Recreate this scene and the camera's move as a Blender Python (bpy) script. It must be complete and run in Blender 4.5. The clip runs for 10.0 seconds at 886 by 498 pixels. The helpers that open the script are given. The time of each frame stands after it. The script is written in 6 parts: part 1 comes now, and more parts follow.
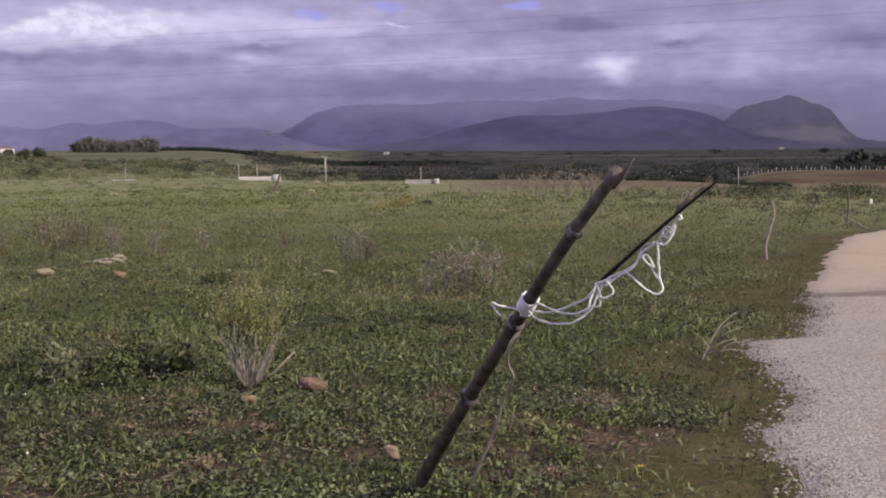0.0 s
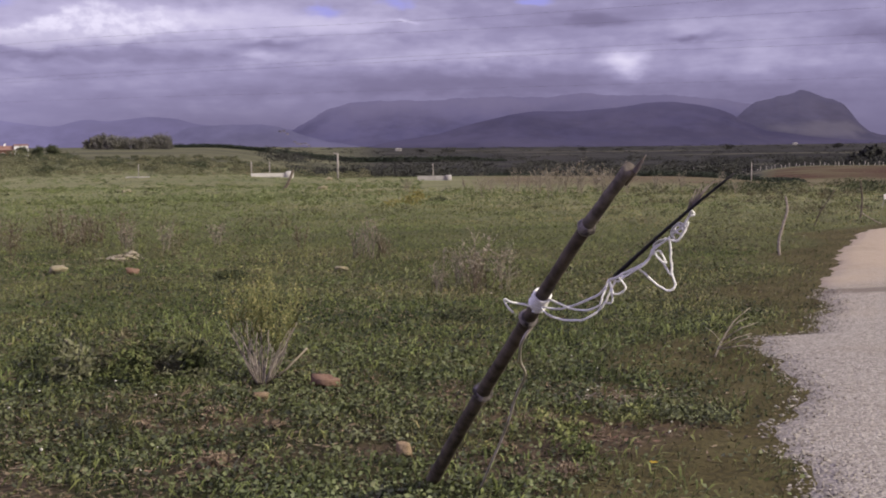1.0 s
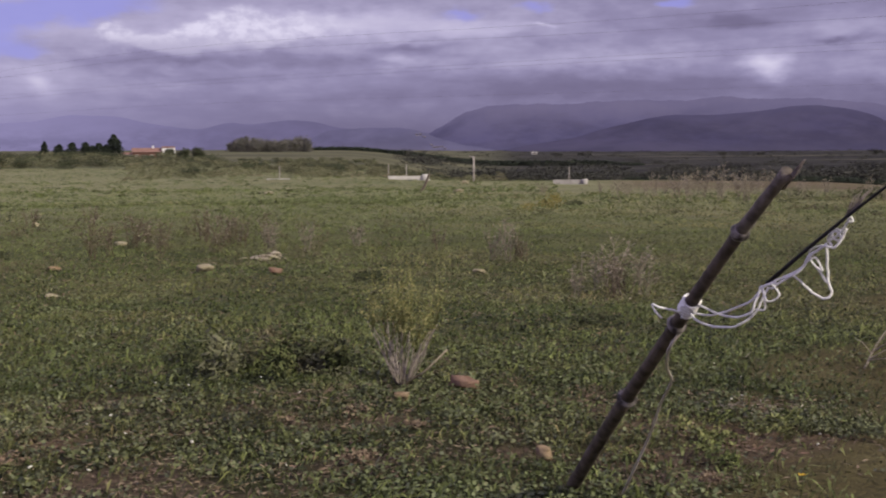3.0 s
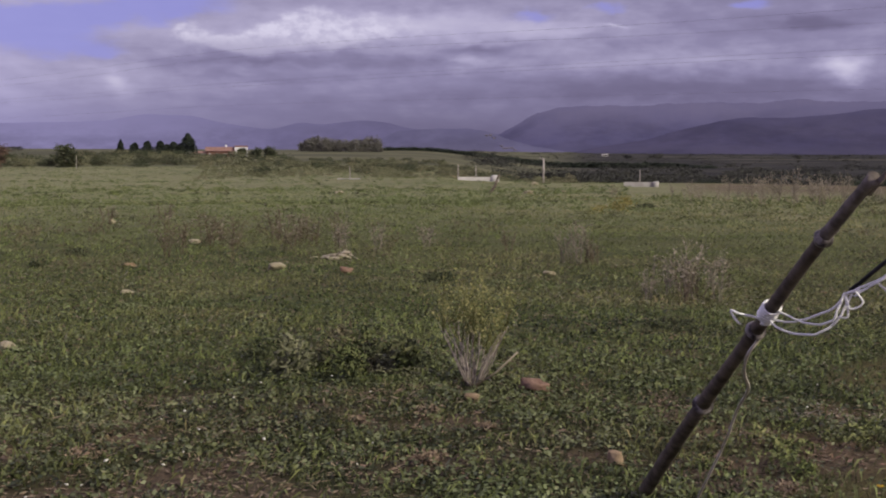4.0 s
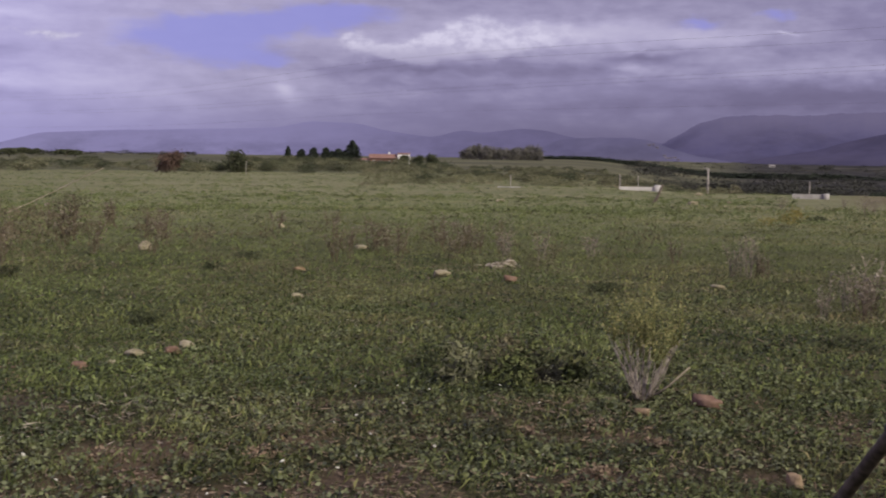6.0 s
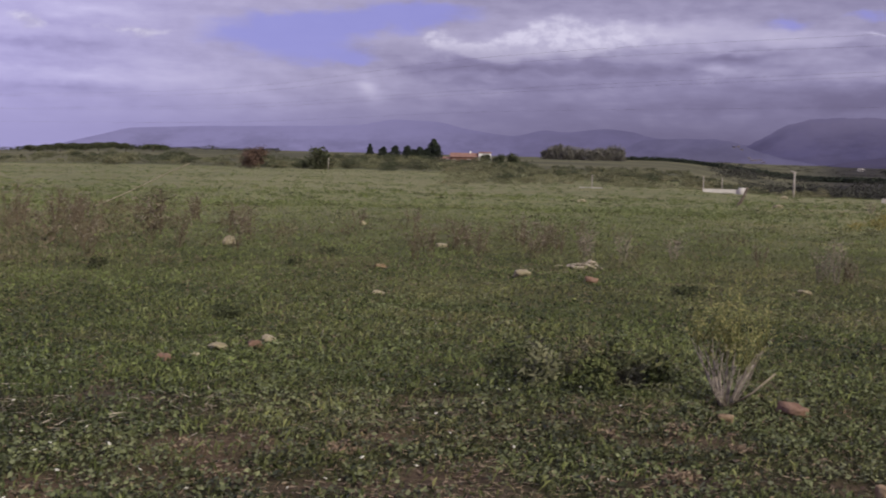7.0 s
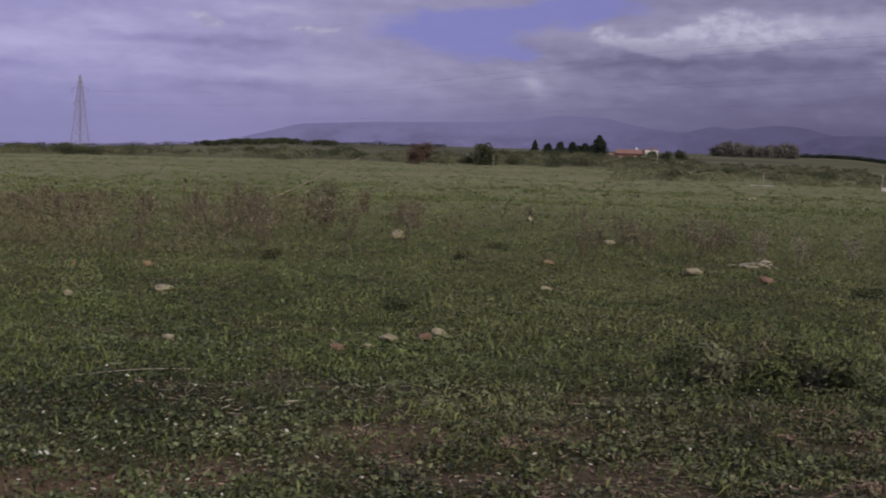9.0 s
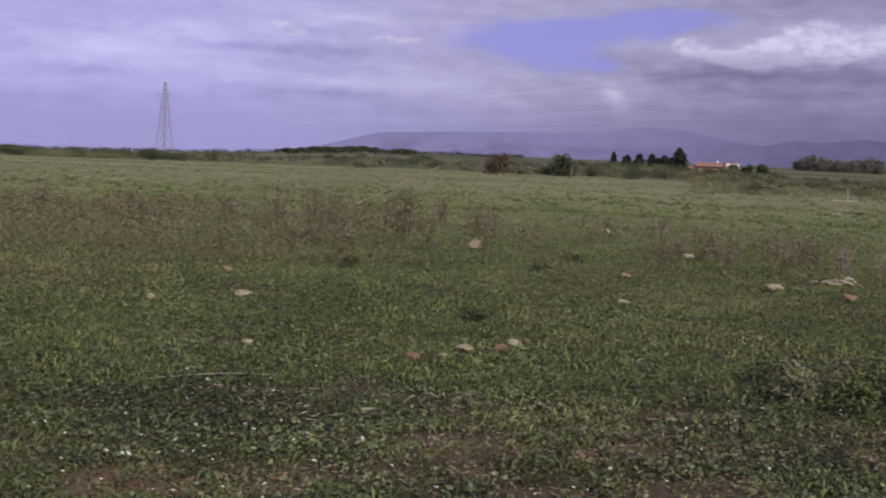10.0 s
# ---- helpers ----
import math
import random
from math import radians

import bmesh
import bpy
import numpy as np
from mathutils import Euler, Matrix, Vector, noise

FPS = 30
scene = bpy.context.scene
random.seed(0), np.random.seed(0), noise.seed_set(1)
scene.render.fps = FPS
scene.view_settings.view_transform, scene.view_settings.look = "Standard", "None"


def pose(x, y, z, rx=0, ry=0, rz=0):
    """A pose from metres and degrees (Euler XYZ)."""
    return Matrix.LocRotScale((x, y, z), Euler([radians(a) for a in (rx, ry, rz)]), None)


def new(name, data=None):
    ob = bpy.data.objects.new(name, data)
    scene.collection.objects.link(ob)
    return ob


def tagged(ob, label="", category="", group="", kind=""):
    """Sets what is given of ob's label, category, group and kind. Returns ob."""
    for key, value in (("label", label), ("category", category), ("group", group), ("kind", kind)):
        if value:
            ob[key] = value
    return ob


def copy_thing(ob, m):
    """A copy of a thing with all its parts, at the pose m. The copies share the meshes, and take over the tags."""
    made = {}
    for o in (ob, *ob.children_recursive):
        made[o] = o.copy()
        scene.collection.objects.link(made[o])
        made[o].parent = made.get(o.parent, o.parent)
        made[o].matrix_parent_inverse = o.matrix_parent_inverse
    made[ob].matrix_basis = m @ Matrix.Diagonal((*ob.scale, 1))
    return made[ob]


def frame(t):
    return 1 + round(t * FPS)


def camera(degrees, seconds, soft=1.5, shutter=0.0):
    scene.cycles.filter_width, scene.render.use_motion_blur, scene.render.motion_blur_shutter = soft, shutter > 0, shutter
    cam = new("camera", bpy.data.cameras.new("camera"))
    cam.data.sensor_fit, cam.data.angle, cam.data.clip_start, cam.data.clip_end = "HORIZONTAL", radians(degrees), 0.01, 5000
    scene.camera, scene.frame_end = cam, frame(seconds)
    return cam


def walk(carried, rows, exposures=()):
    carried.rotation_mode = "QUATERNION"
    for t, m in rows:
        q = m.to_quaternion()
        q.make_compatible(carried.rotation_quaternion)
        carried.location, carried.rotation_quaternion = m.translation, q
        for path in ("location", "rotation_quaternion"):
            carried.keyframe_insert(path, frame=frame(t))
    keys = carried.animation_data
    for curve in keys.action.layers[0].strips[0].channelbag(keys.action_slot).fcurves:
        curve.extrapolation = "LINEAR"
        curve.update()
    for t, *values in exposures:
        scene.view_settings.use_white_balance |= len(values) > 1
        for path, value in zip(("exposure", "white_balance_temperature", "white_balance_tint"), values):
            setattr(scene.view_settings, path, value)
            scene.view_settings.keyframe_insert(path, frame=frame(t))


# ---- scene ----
# ---- camera ----
cam = camera(41.0, 10.0, soft=1.9, shutter=0.5)
PATH = [
    (0.0, pose(0.001, 0.000, 1.201, 85.24, 0.34, -0.08)),
    (0.5, pose(0.002, 0.002, 1.202, 85.12, 0.50, 0.06)),
    (1.0, pose(0.002, 0.000, 1.202, 85.06, 0.50, 0.51)),
    (1.5, pose(-0.002, 0.003, 1.203, 85.28, 0.36, 1.36)),
    (2.0, pose(-0.012, -0.001, 1.203, 85.25, 0.37, 2.80)),
    (2.5, pose(-0.022, -0.012, 1.201, 85.27, 0.39, 4.92)),
    (4.0, pose(-0.048, -0.002, 1.202, 85.32, -0.18, 10.40)),
    (4.5, pose(-0.063, -0.002, 1.205, 85.51, -0.39, 11.76)),
    (5.0, pose(-0.081, -0.012, 1.208, 85.63, -0.61, 13.91)),
    (6.5, pose(-0.120, 0.009, 1.207, 85.61, -0.99, 20.10)),
    (7.0, pose(-0.129, 0.014, 1.206, 85.54, -1.45, 22.04)),
    (7.5, pose(-0.148, 0.025, 1.204, 85.48, -1.59, 23.90)),
    (8.0, pose(-0.174, 0.032, 1.202, 85.32, -1.74, 25.91)),
    (8.5, pose(-0.184, 0.032, 1.197, 85.21, -1.87, 27.98)),
    (9.0, pose(-0.186, 0.025, 1.196, 85.14, -1.71, 29.97)),
    (9.5, pose(-0.185, 0.025, 1.201, 85.28, -2.13, 31.77)),
    (10.0, pose(-0.190, 0.015, 1.200, 85.48, -2.44, 33.73)),
]
walk(cam, PATH, [(0.0, 0.06, 6500, 10), (1.5, 0.0, 6500, 10), (2.5, -0.06, 6500, 10), (4.0, -0.27, 6450, 10), (7.0, -0.28, 6400, 10), (8.0, -0.44, 6350, 10), (8.5, -0.57, 6300, 10), (9.0, -0.74, 6200, 10), (9.5, -0.75, 6150, 10), (10.0, -0.29, 6150, 10)])

# ---- sun and sky ----
SUN_AZ, SUN_EL = -120.0, 35.0      # degrees; azimuth counted to the left of +y
sun_data = bpy.data.lights.new("sun", "SUN")
sun_data.energy, sun_data.angle, sun_data.color = 4.8, radians(1.2), (1.0, 0.92, 0.78)
sun = new("sun", sun_data)
sun_way = Vector((-math.sin(radians(SUN_AZ)) * math.cos(radians(SUN_EL)), math.cos(radians(SUN_AZ)) * math.cos(radians(SUN_EL)), math.sin(radians(SUN_EL))))
sun.matrix_world = Matrix.Translation((30, -10, 60)) @ sun_way.to_track_quat("Z", "Y").to_matrix().to_4x4()


class Nodes:
    """A small writer of node trees."""

    def __init__(self, tree, fresh=True):
        self.tree = tree
        if fresh:
            tree.nodes.clear()

    def add(self, kind, sets=(), **ins):
        n = self.tree.nodes.new(kind)
        for k, val in dict(sets).items():
            setattr(n, k, val)
        for k, val in ins.items():
            self.put(n.inputs[k.replace("_", " ")], val)
        return n

    def put(self, socket, val):
        if isinstance(val, bpy.types.NodeSocket):
            self.tree.links.new(val, socket)
        else:
            socket.default_value = val

    def math(self, op, a, b=0.0, c=0.0, clamp=False):
        n = self.tree.nodes.new("ShaderNodeMath")
        n.operation, n.use_clamp = op, clamp
        for s, val in zip(n.inputs, (a, b, c)):
            self.put(s, val)
        return n.outputs[0]

    def mix(self, fac, a, b, blend="MIX"):
        n = self.tree.nodes.new("ShaderNodeMix")
        n.data_type, n.blend_type = "RGBA", blend
        self.put(n.inputs[0], fac)
        for s, val in ((n.inputs[6], a), (n.inputs[7], b)):
            self.put(s, (*val, 1.0) if isinstance(val, tuple) and len(val) == 3 else val)
        return n.outputs[2]

    def noise(self, vec, scale, detail=4.0, rough=0.55, warp=0.0):
        n = self.add("ShaderNodeTexNoise", Scale=scale, Detail=detail, Roughness=rough, Distortion=warp)
        if vec is not None:
            self.put(n.inputs["Vector"], vec)
        return n.outputs["Fac"]

    def ramp(self, fac, lo, hi, a=0.0, b=1.0):
        n = self.tree.nodes.new("ShaderNodeMapRange")
        n.interpolation_type = "SMOOTHSTEP"
        for s, val in zip(n.inputs, (fac, lo, hi, a, b)):
            self.put(s, val)
        return n.outputs[0]


# Cloud forms: azimuth, elevation, half-widths in degrees, strength
BLUE = [(30.0, 5.4, 3.9, 0.95, 1.0), (27.2, 6.3, 3.6, 0.65, 0.8), (27.1, 4.5, 1.9, 0.44, 0.6), (23.0, 6.8, 3.1, 0.6, 0.9), (6.4, 6.5, 1.4, 0.45, 0.8), (2.5, 6.7, 1.1, 0.27, 0.7), (-4.1, 6.8, 1.2, 0.3, 0.9), (51.0, 6.0, 5.5, 0.8, 0.4)]
HEAPS = [(22.2, 5.49, 1.15, 0.60, 0.9), (20.4, 5.06, 1.37, 0.42, 0.9), (18.2, 5.46, 1.64, 0.72, 1.0), (16.4, 5.95, 1.64, 0.75, 1.0), (15.1, 5.40, 1.5, 0.6, 0.9), (13.3, 5.80, 2.2, 0.9, 0.5), (41.2, 5.64, 1.0, 0.48, 0.85), (36.5, 5.45, 1.6, 0.28, 0.8)]
WHITE = [(-8.2, 3.91, 0.9, 0.55, 1.0), (17.8, 5.7, 3.6, 1.0, 0.35), (12.0, 6.0, 4.8, 0.8, 0.62), (2.2, 5.86, 0.7, 0.1, 0.6), (4.8, 5.6, 3.5, 0.7, 0.45), (-13.8, 3.75, 4.6, 0.7, 0.3), (-1.5, 4.3, 5.0, 0.5, 0.35), (14.1, 2.6, 3.3, 0.5, 0.25), (25.6, 3.05, 0.65, 0.5, 0.6), (9.2, 4.28, 1.4, 0.25, 0.5), (37.8, 3.5, 4.1, 0.7, 0.3), (46.8, 3.8, 6.0, 1.1, 0.25), (32.1, 2.9, 3.3, 0.7, 0.2), (-12, 5.6, 5.0, 0.6, 0.3), (46, 5.2, 2.5, 0.4, 0.3), (38.5, 6.3, 2.2, 0.35, 0.35), (50, 4.4, 3.0, 0.5, 0.25)]
DARK = [(8.3, 5.0, 1.9, 0.28, 0.75), (3.8, 5.35, 2.4, 0.25, 0.4), (-7.0, 5.93, 2.3, 0.36, 0.8), (-11.1, 4.85, 0.9, 0.17, 0.8), (-19.7, 4.95, 1.6, 0.55, 0.6), (15.8, 4.27, 6.5, 0.32, 0.45), (20.5, 4.3, 4.5, 0.34, 0.35), (3.8, 3.2, 7.0, 0.6, 0.45), (-14.3, 2.4, 8.2, 0.75, 0.5), (-3.0, 2.9, 7.0, 0.6, 0.5), (12.4, 2.55, 5.5, 0.42, 0.45), (39.6, 3.82, 4.4, 0.33, 0.5), (39.6, 2.8, 3.3, 0.27, 0.4), (19.0, 3.5, 4.4, 0.22, 0.3), (39.2, 4.6, 3.8, 0.38, 0.4), (44, 4.7, 3.2, 0.3, 0.35), (50, 3.2, 4.0, 0.35, 0.3)]
world = bpy.data.worlds.new("sky")
scene.world = world
world.use_nodes = True
w = Nodes(world.node_tree)
way = w.add("ShaderNodeTexCoord").outputs["Generated"]
xyz = w.add("ShaderNodeSeparateXYZ", Vector=way)
dx, dy, dz = xyz.outputs
el = w.math("MULTIPLY", w.math("ARCSINE", dz), 57.2958)
az = w.math("MULTIPLY", w.math("ARCTAN2", w.math("MULTIPLY", dx, -1.0), dy), 57.2958)
flat = w.math("ADD", w.math("MAXIMUM", dz, 0.0), 0.10)
plane = w.add("ShaderNodeCombineXYZ", X=w.math("DIVIDE", dx, flat), Y=w.math("DIVIDE", dy, flat)).outputs[0]
face = w.add("ShaderNodeCombineXYZ", X=w.math("MULTIPLY", az, 0.45), Y=w.math("MULTIPLY", el, 1.0)).outputs[0]
bend_a = w.math("MULTIPLY", w.math("SUBTRACT", w.noise(face, 0.7, 4, 0.5), 0.5), 3.2)
bend_e = w.math("MULTIPLY", w.math("SUBTRACT", w.noise(face, 1.1, 5, 0.5), 0.5), 1.3)
az_b, el_b = w.math("ADD", az, bend_a), w.math("ADD", el, bend_e)


def forms(rows):
    total = 0.0
    for a, e, wa, we, s in rows:
        u = w.math("DIVIDE", w.math("SUBTRACT", az_b, a), wa)
        q = w.math("DIVIDE", w.math("SUBTRACT", el_b, e), we)
        d = w.math("MULTIPLY_ADD", u, u, w.math("MULTIPLY", q, q))
        total = w.math("MULTIPLY_ADD", w.math("EXPONENT", w.math("MULTIPLY", d, -1.0)), s, total)
    return total


big = w.noise(plane, 0.8, 6, 0.55)
fine = w.noise(face, 1.3, 6, 0.55)
streak = w.noise(w.add("ShaderNodeCombineXYZ", X=w.math("MULTIPLY", az, 0.11), Y=el).outputs[0], 1.4, 6, 0.6)
sky_tex = w.add("ShaderNodeTexSky", {"sky_type": "NISHITA", "sun_disc": False, "sun_elevation": radians(SUN_EL), "sun_rotation": radians(-SUN_AZ)})
blue = w.mix(0.85, w.mix(1.0, sky_tex.outputs[0], (0.06, 0.06, 0.06), "MULTIPLY"), (0.30, 0.285, 0.73))
shade = w.math("ADD", w.math("MULTIPLY", w.math("SUBTRACT", big, 0.5), 0.25), w.math("MULTIPLY", w.math("SUBTRACT", fine, 0.5), 0.30))
shade = w.math("ADD", shade, w.math("MULTIPLY", w.math("SUBTRACT", streak, 0.5), 0.22))
shade = w.math("ADD", shade, w.math("MULTIPLY", forms(WHITE), 0.45))
billow = w.noise(w.add("ShaderNodeCombineXYZ", X=w.math("MULTIPLY", az, 0.75), Y=w.math("MULTIPLY", el, 1.1)).outputs[0], 1.5, 5, 0.55)
heap = w.ramp(w.math("MULTIPLY_ADD", w.math("SUBTRACT", billow, 0.5), 0.9, forms(HEAPS)), 0.22, 0.95)
shade = w.math("ADD", shade, w.ramp(az, 14.0, 44.0, 0.0, 0.25))
shade = w.math("ADD", shade, w.math("MULTIPLY", w.ramp(az, -6.0, 9.0), w.ramp(el, 2.2, 4.2, 0.02, 0.07)))
dark = forms(DARK)
shade = w.math("SUBTRACT", shade, w.math("MULTIPLY", dark, 0.34))
ramp = w.add("ShaderNodeValToRGB", Fac=w.math("ADD", shade, 0.44, clamp=True))
for k, (p, c) in enumerate(((0.0, (0.138, 0.119, 0.205)), (0.25, (0.186, 0.164, 0.277)), (0.45, (0.268, 0.242, 0.392)), (0.7, (0.44, 0.404, 0.585)), (1.0, (0.64, 0.60, 0.76)))):
    stop = ramp.color_ramp.elements[k] if k < 2 else ramp.color_ramp.elements.new(p)
    stop.position, stop.color = p, (*c, 1)
lit = w.mix(w.ramp(billow, 0.34, 0.62), (0.50, 0.465, 0.635), (0.70, 0.66, 0.82))
lit = w.mix(w.ramp(el, 4.7, 5.7), (0.43, 0.397, 0.555), lit)
clear = w.ramp(w.math("MULTIPLY_ADD", w.math("SUBTRACT", fine, 0.5), 0.7, forms(BLUE)), 0.22, 0.9)
veil = w.mix(w.ramp(az, 24.0, 48.0), ramp.outputs[0], w.mix(1.0, ramp.outputs[0], (0.98, 0.97, 1.17), "MULTIPLY"))
over = w.mix(w.math("MULTIPLY", clear, 0.85), veil, blue)
over = w.mix(w.math("MULTIPLY", heap, w.ramp(dark, 0.15, 0.7, 0.9, 0.25)), over, lit)
haze = w.mix(w.ramp(az, 9.0, 45.0), (0.132, 0.114, 0.198), (0.355, 0.322, 0.585))
over = w.mix(w.ramp(el, 3.6, 0.4, 0.0, 0.85), over, haze)
w.add("ShaderNodeOutputWorld", Surface=w.add("ShaderNodeBackground", Color=over, Strength=1.2).outputs[0])


# ---- materials ----
def material(name, build, rough=0.9, bump=0.0, spec=0.2):
    m = bpy.data.materials.new(name)
    m.use_nodes = True
    n = Nodes(m.node_tree)
    shader = n.add("ShaderNodeBsdfPrincipled")
    n.add("ShaderNodeOutputMaterial", Surface=shader.outputs[0])
    shader.inputs["Specular IOR Level"].default_value = spec
    place = n.add("ShaderNodeNewGeometry").outputs["Position"]
    result = build(n, place)
    colour, height = result if isinstance(result, tuple) and len(result) == 2 else (result, None)
    n.put(shader.inputs["Base Color"], (*colour, 1.0) if isinstance(colour, tuple) else colour)
    n.put(shader.inputs["Roughness"], rough)
    if bump and height is not None:
        n.put(shader.inputs["Normal"], n.add("ShaderNodeBump", Strength=0.8, Distance=bump, Height=height).outputs[0])
    return m


def two_tone(name, a, b, scale, rough=0.85, bump=0.01, fine=8.0, spec=0.2):
    def build(n, p):
        f = n.noise(p, scale, 5, 0.6)
        g = n.noise(p, scale * fine, 4, 0.65)
        c = n.mix(n.ramp(f, 0.35, 0.65), a, b)
        dark = tuple(0.6 * v for v in a)
        return n.mix(n.ramp(g, 0.45, 0.75, 0.0, 0.55), c, dark), g
    return material(name, build, rough, bump, spec)


def leafy(name, dark, light, dry, patch=0.35, dry_at=(0.62, 0.78), spec=0.25, mottle=0.0, rough=0.75):
    """Foliage whose tone comes from each leaf's own 'tone' and from patches of the place."""
    def build(n, p):
        tone = n.add("ShaderNodeAttribute", {"attribute_name": "tone"}).outputs["Fac"]
        c = n.mix(tone, dark, light)
        big = n.noise(p, patch, 4, 0.6)
        mixed = n.math("ADD", n.math("MULTIPLY", tone, 0.3), n.math("MULTIPLY", big, 0.8))
        c = n.mix(n.ramp(mixed, *dry_at), c, dry)
        if mottle:
            # lusher and thinner growth
            wide = n.add("ShaderNodeMapping", Vector=p, Scale=(0.55, 1.0, 1.0)).outputs[0]
            west = n.math("MULTIPLY", n.add("ShaderNodeSeparateXYZ", Vector=p).outputs[0], -0.016)
            lush = n.ramp(n.math("ADD", n.noise(wide, 0.22, 5, 0.6), n.math("MINIMUM", n.math("MAXIMUM", west, -0.05), 0.10)), 0.40, 0.58)
            c = n.mix(n.math("MULTIPLY", lush, mottle), c, n.mix(tone, tuple(v * k for v, k in zip(dark, (0.60, 0.84, 0.60))), tuple(v * k for v, k in zip(light, (0.55, 0.80, 0.55)))))
            thin = n.ramp(n.math("SUBTRACT", n.noise(wide, 0.6, 4, 0.65), n.math("MULTIPLY", n.math("MINIMUM", n.math("MAXIMUM", west, -0.08), 0.05), 0.7)), 0.53, 0.68)
            c = n.mix(n.math("MULTIPLY", thin, mottle * 0.75), c, n.mix(tone, (0.08, 0.065, 0.035), (0.28, 0.235, 0.135)))
        return c
    return material(name, build, rough, spec=spec)


def ground_colour(n, p):
    attr = lambda key: n.add("ShaderNodeAttribute", {"attribute_name": key}).outputs["Fac"]
    a, b, c = n.noise(p, 0.25, 5, 0.6), n.noise(p, 2.2, 5, 0.65), n.noise(p, 26.0, 4, 0.7)
    grass = n.mix(n.ramp(a, 0.35, 0.65), (0.024, 0.026, 0.011), (0.052, 0.050, 0.021))
    grass = n.mix(n.ramp(b, 0.5, 0.72, 0, 0.6), grass, (0.125, 0.094, 0.056))
    grass = n.mix(n.ramp(c, 0.45, 0.7, 0, 0.6), grass, (0.034, 0.033, 0.015))
    turf = n.mix(n.ramp(n.noise(p, 0.7, 5, 0.65), 0.38, 0.62), (0.052, 0.060, 0.022), (0.105, 0.108, 0.044))
    turf = n.mix(n.ramp(n.noise(p, 9.0, 5, 0.7), 0.42, 0.66, 0, 0.7), turf, (0.034, 0.040, 0.015))
    grass = n.mix(attr("turf"), grass, turf)
    far = n.noise(p, 0.03, 6, 0.65)
    meadow = n.mix(n.ramp(far, 0.35, 0.62), (0.130, 0.142, 0.064), (0.205, 0.206, 0.108))
    meadow = n.mix(n.ramp(n.noise(p, 0.9, 6, 0.75), 0.45, 0.68, 0, 0.65), meadow, (0.085, 0.090, 0.040))
    meadow = n.mix(n.ramp(n.noise(n.add("ShaderNodeMapping", Vector=p, Scale=(0.5, 0.35, 1.0)).outputs[0], 0.6, 5, 0.7), 0.40, 0.62, 0, 0.55), meadow, (0.20, 0.18, 0.10))
    col = n.mix(attr("far"), grass, meadow)
    acres = n.mix(n.ramp(n.noise(n.add("ShaderNodeMapping", Vector=p, Scale=(0.5, 1.0, 1.0)).outputs[0], 0.010, 6, 0.65), 0.42, 0.60), (0.072, 0.072, 0.042), (0.128, 0.122, 0.066))
    col = n.mix(attr("acre"), col, acres)
    col = n.mix(n.math("MULTIPLY", attr("red"), n.ramp(n.noise(p, 0.08, 5), 0.3, 0.6, 0.6, 1.0)), col, n.mix(n.ramp(n.noise(p, 0.05, 6, 0.65), 0.42, 0.62), (0.060, 0.027, 0.018), (0.072, 0.046, 0.028)))
    dust = n.mix(n.ramp(n.noise(p, 0.35, 6, 0.7), 0.40, 0.62), (0.100, 0.073, 0.045), (0.150, 0.120, 0.072))
    col = n.mix(n.math("MULTIPLY", attr("tan"), n.ramp(n.noise(p, 0.12, 5), 0.3, 0.55, 0.45, 1.0)), col, dust)
    strips = n.add("ShaderNodeMapping", Vector=p, Scale=(0.35, 1.0, 1.0)).outputs[0]
    woods = n.mix(n.ramp(n.noise(strips, 0.014, 7, 0.7), 0.42, 0.58), (0.016, 0.016, 0.015), (0.040, 0.038, 0.031))
    woods = n.mix(n.ramp(n.noise(strips, 0.0055, 5, 0.6), 0.54, 0.62, 0, 0.85), woods, (0.098, 0.090, 0.062))
    col = n.mix(attr("valley"), col, woods)
    earth = n.mix(n.ramp(c, 0.35, 0.65), (0.032, 0.025, 0.016), (0.105, 0.079, 0.052))
    col = n.mix(attr("bare"), col, n.mix(n.ramp(a, 0.45, 0.6), earth, (0.118, 0.080, 0.048)))
    moss = n.mix(n.ramp(b, 0.35, 0.65), (0.070, 0.058, 0.025), (0.105, 0.090, 0.040))
    moss = n.mix(n.ramp(c, 0.45, 0.68, 0, 0.7), moss, (0.040, 0.035, 0.016))
    col = n.mix(attr("verge"), col, moss)
    return col, n.math("ADD", n.math("MULTIPLY", b, 0.5), c)


M_GROUND = material("meadow ground", ground_colour, 0.95, 0.03, 0.1)


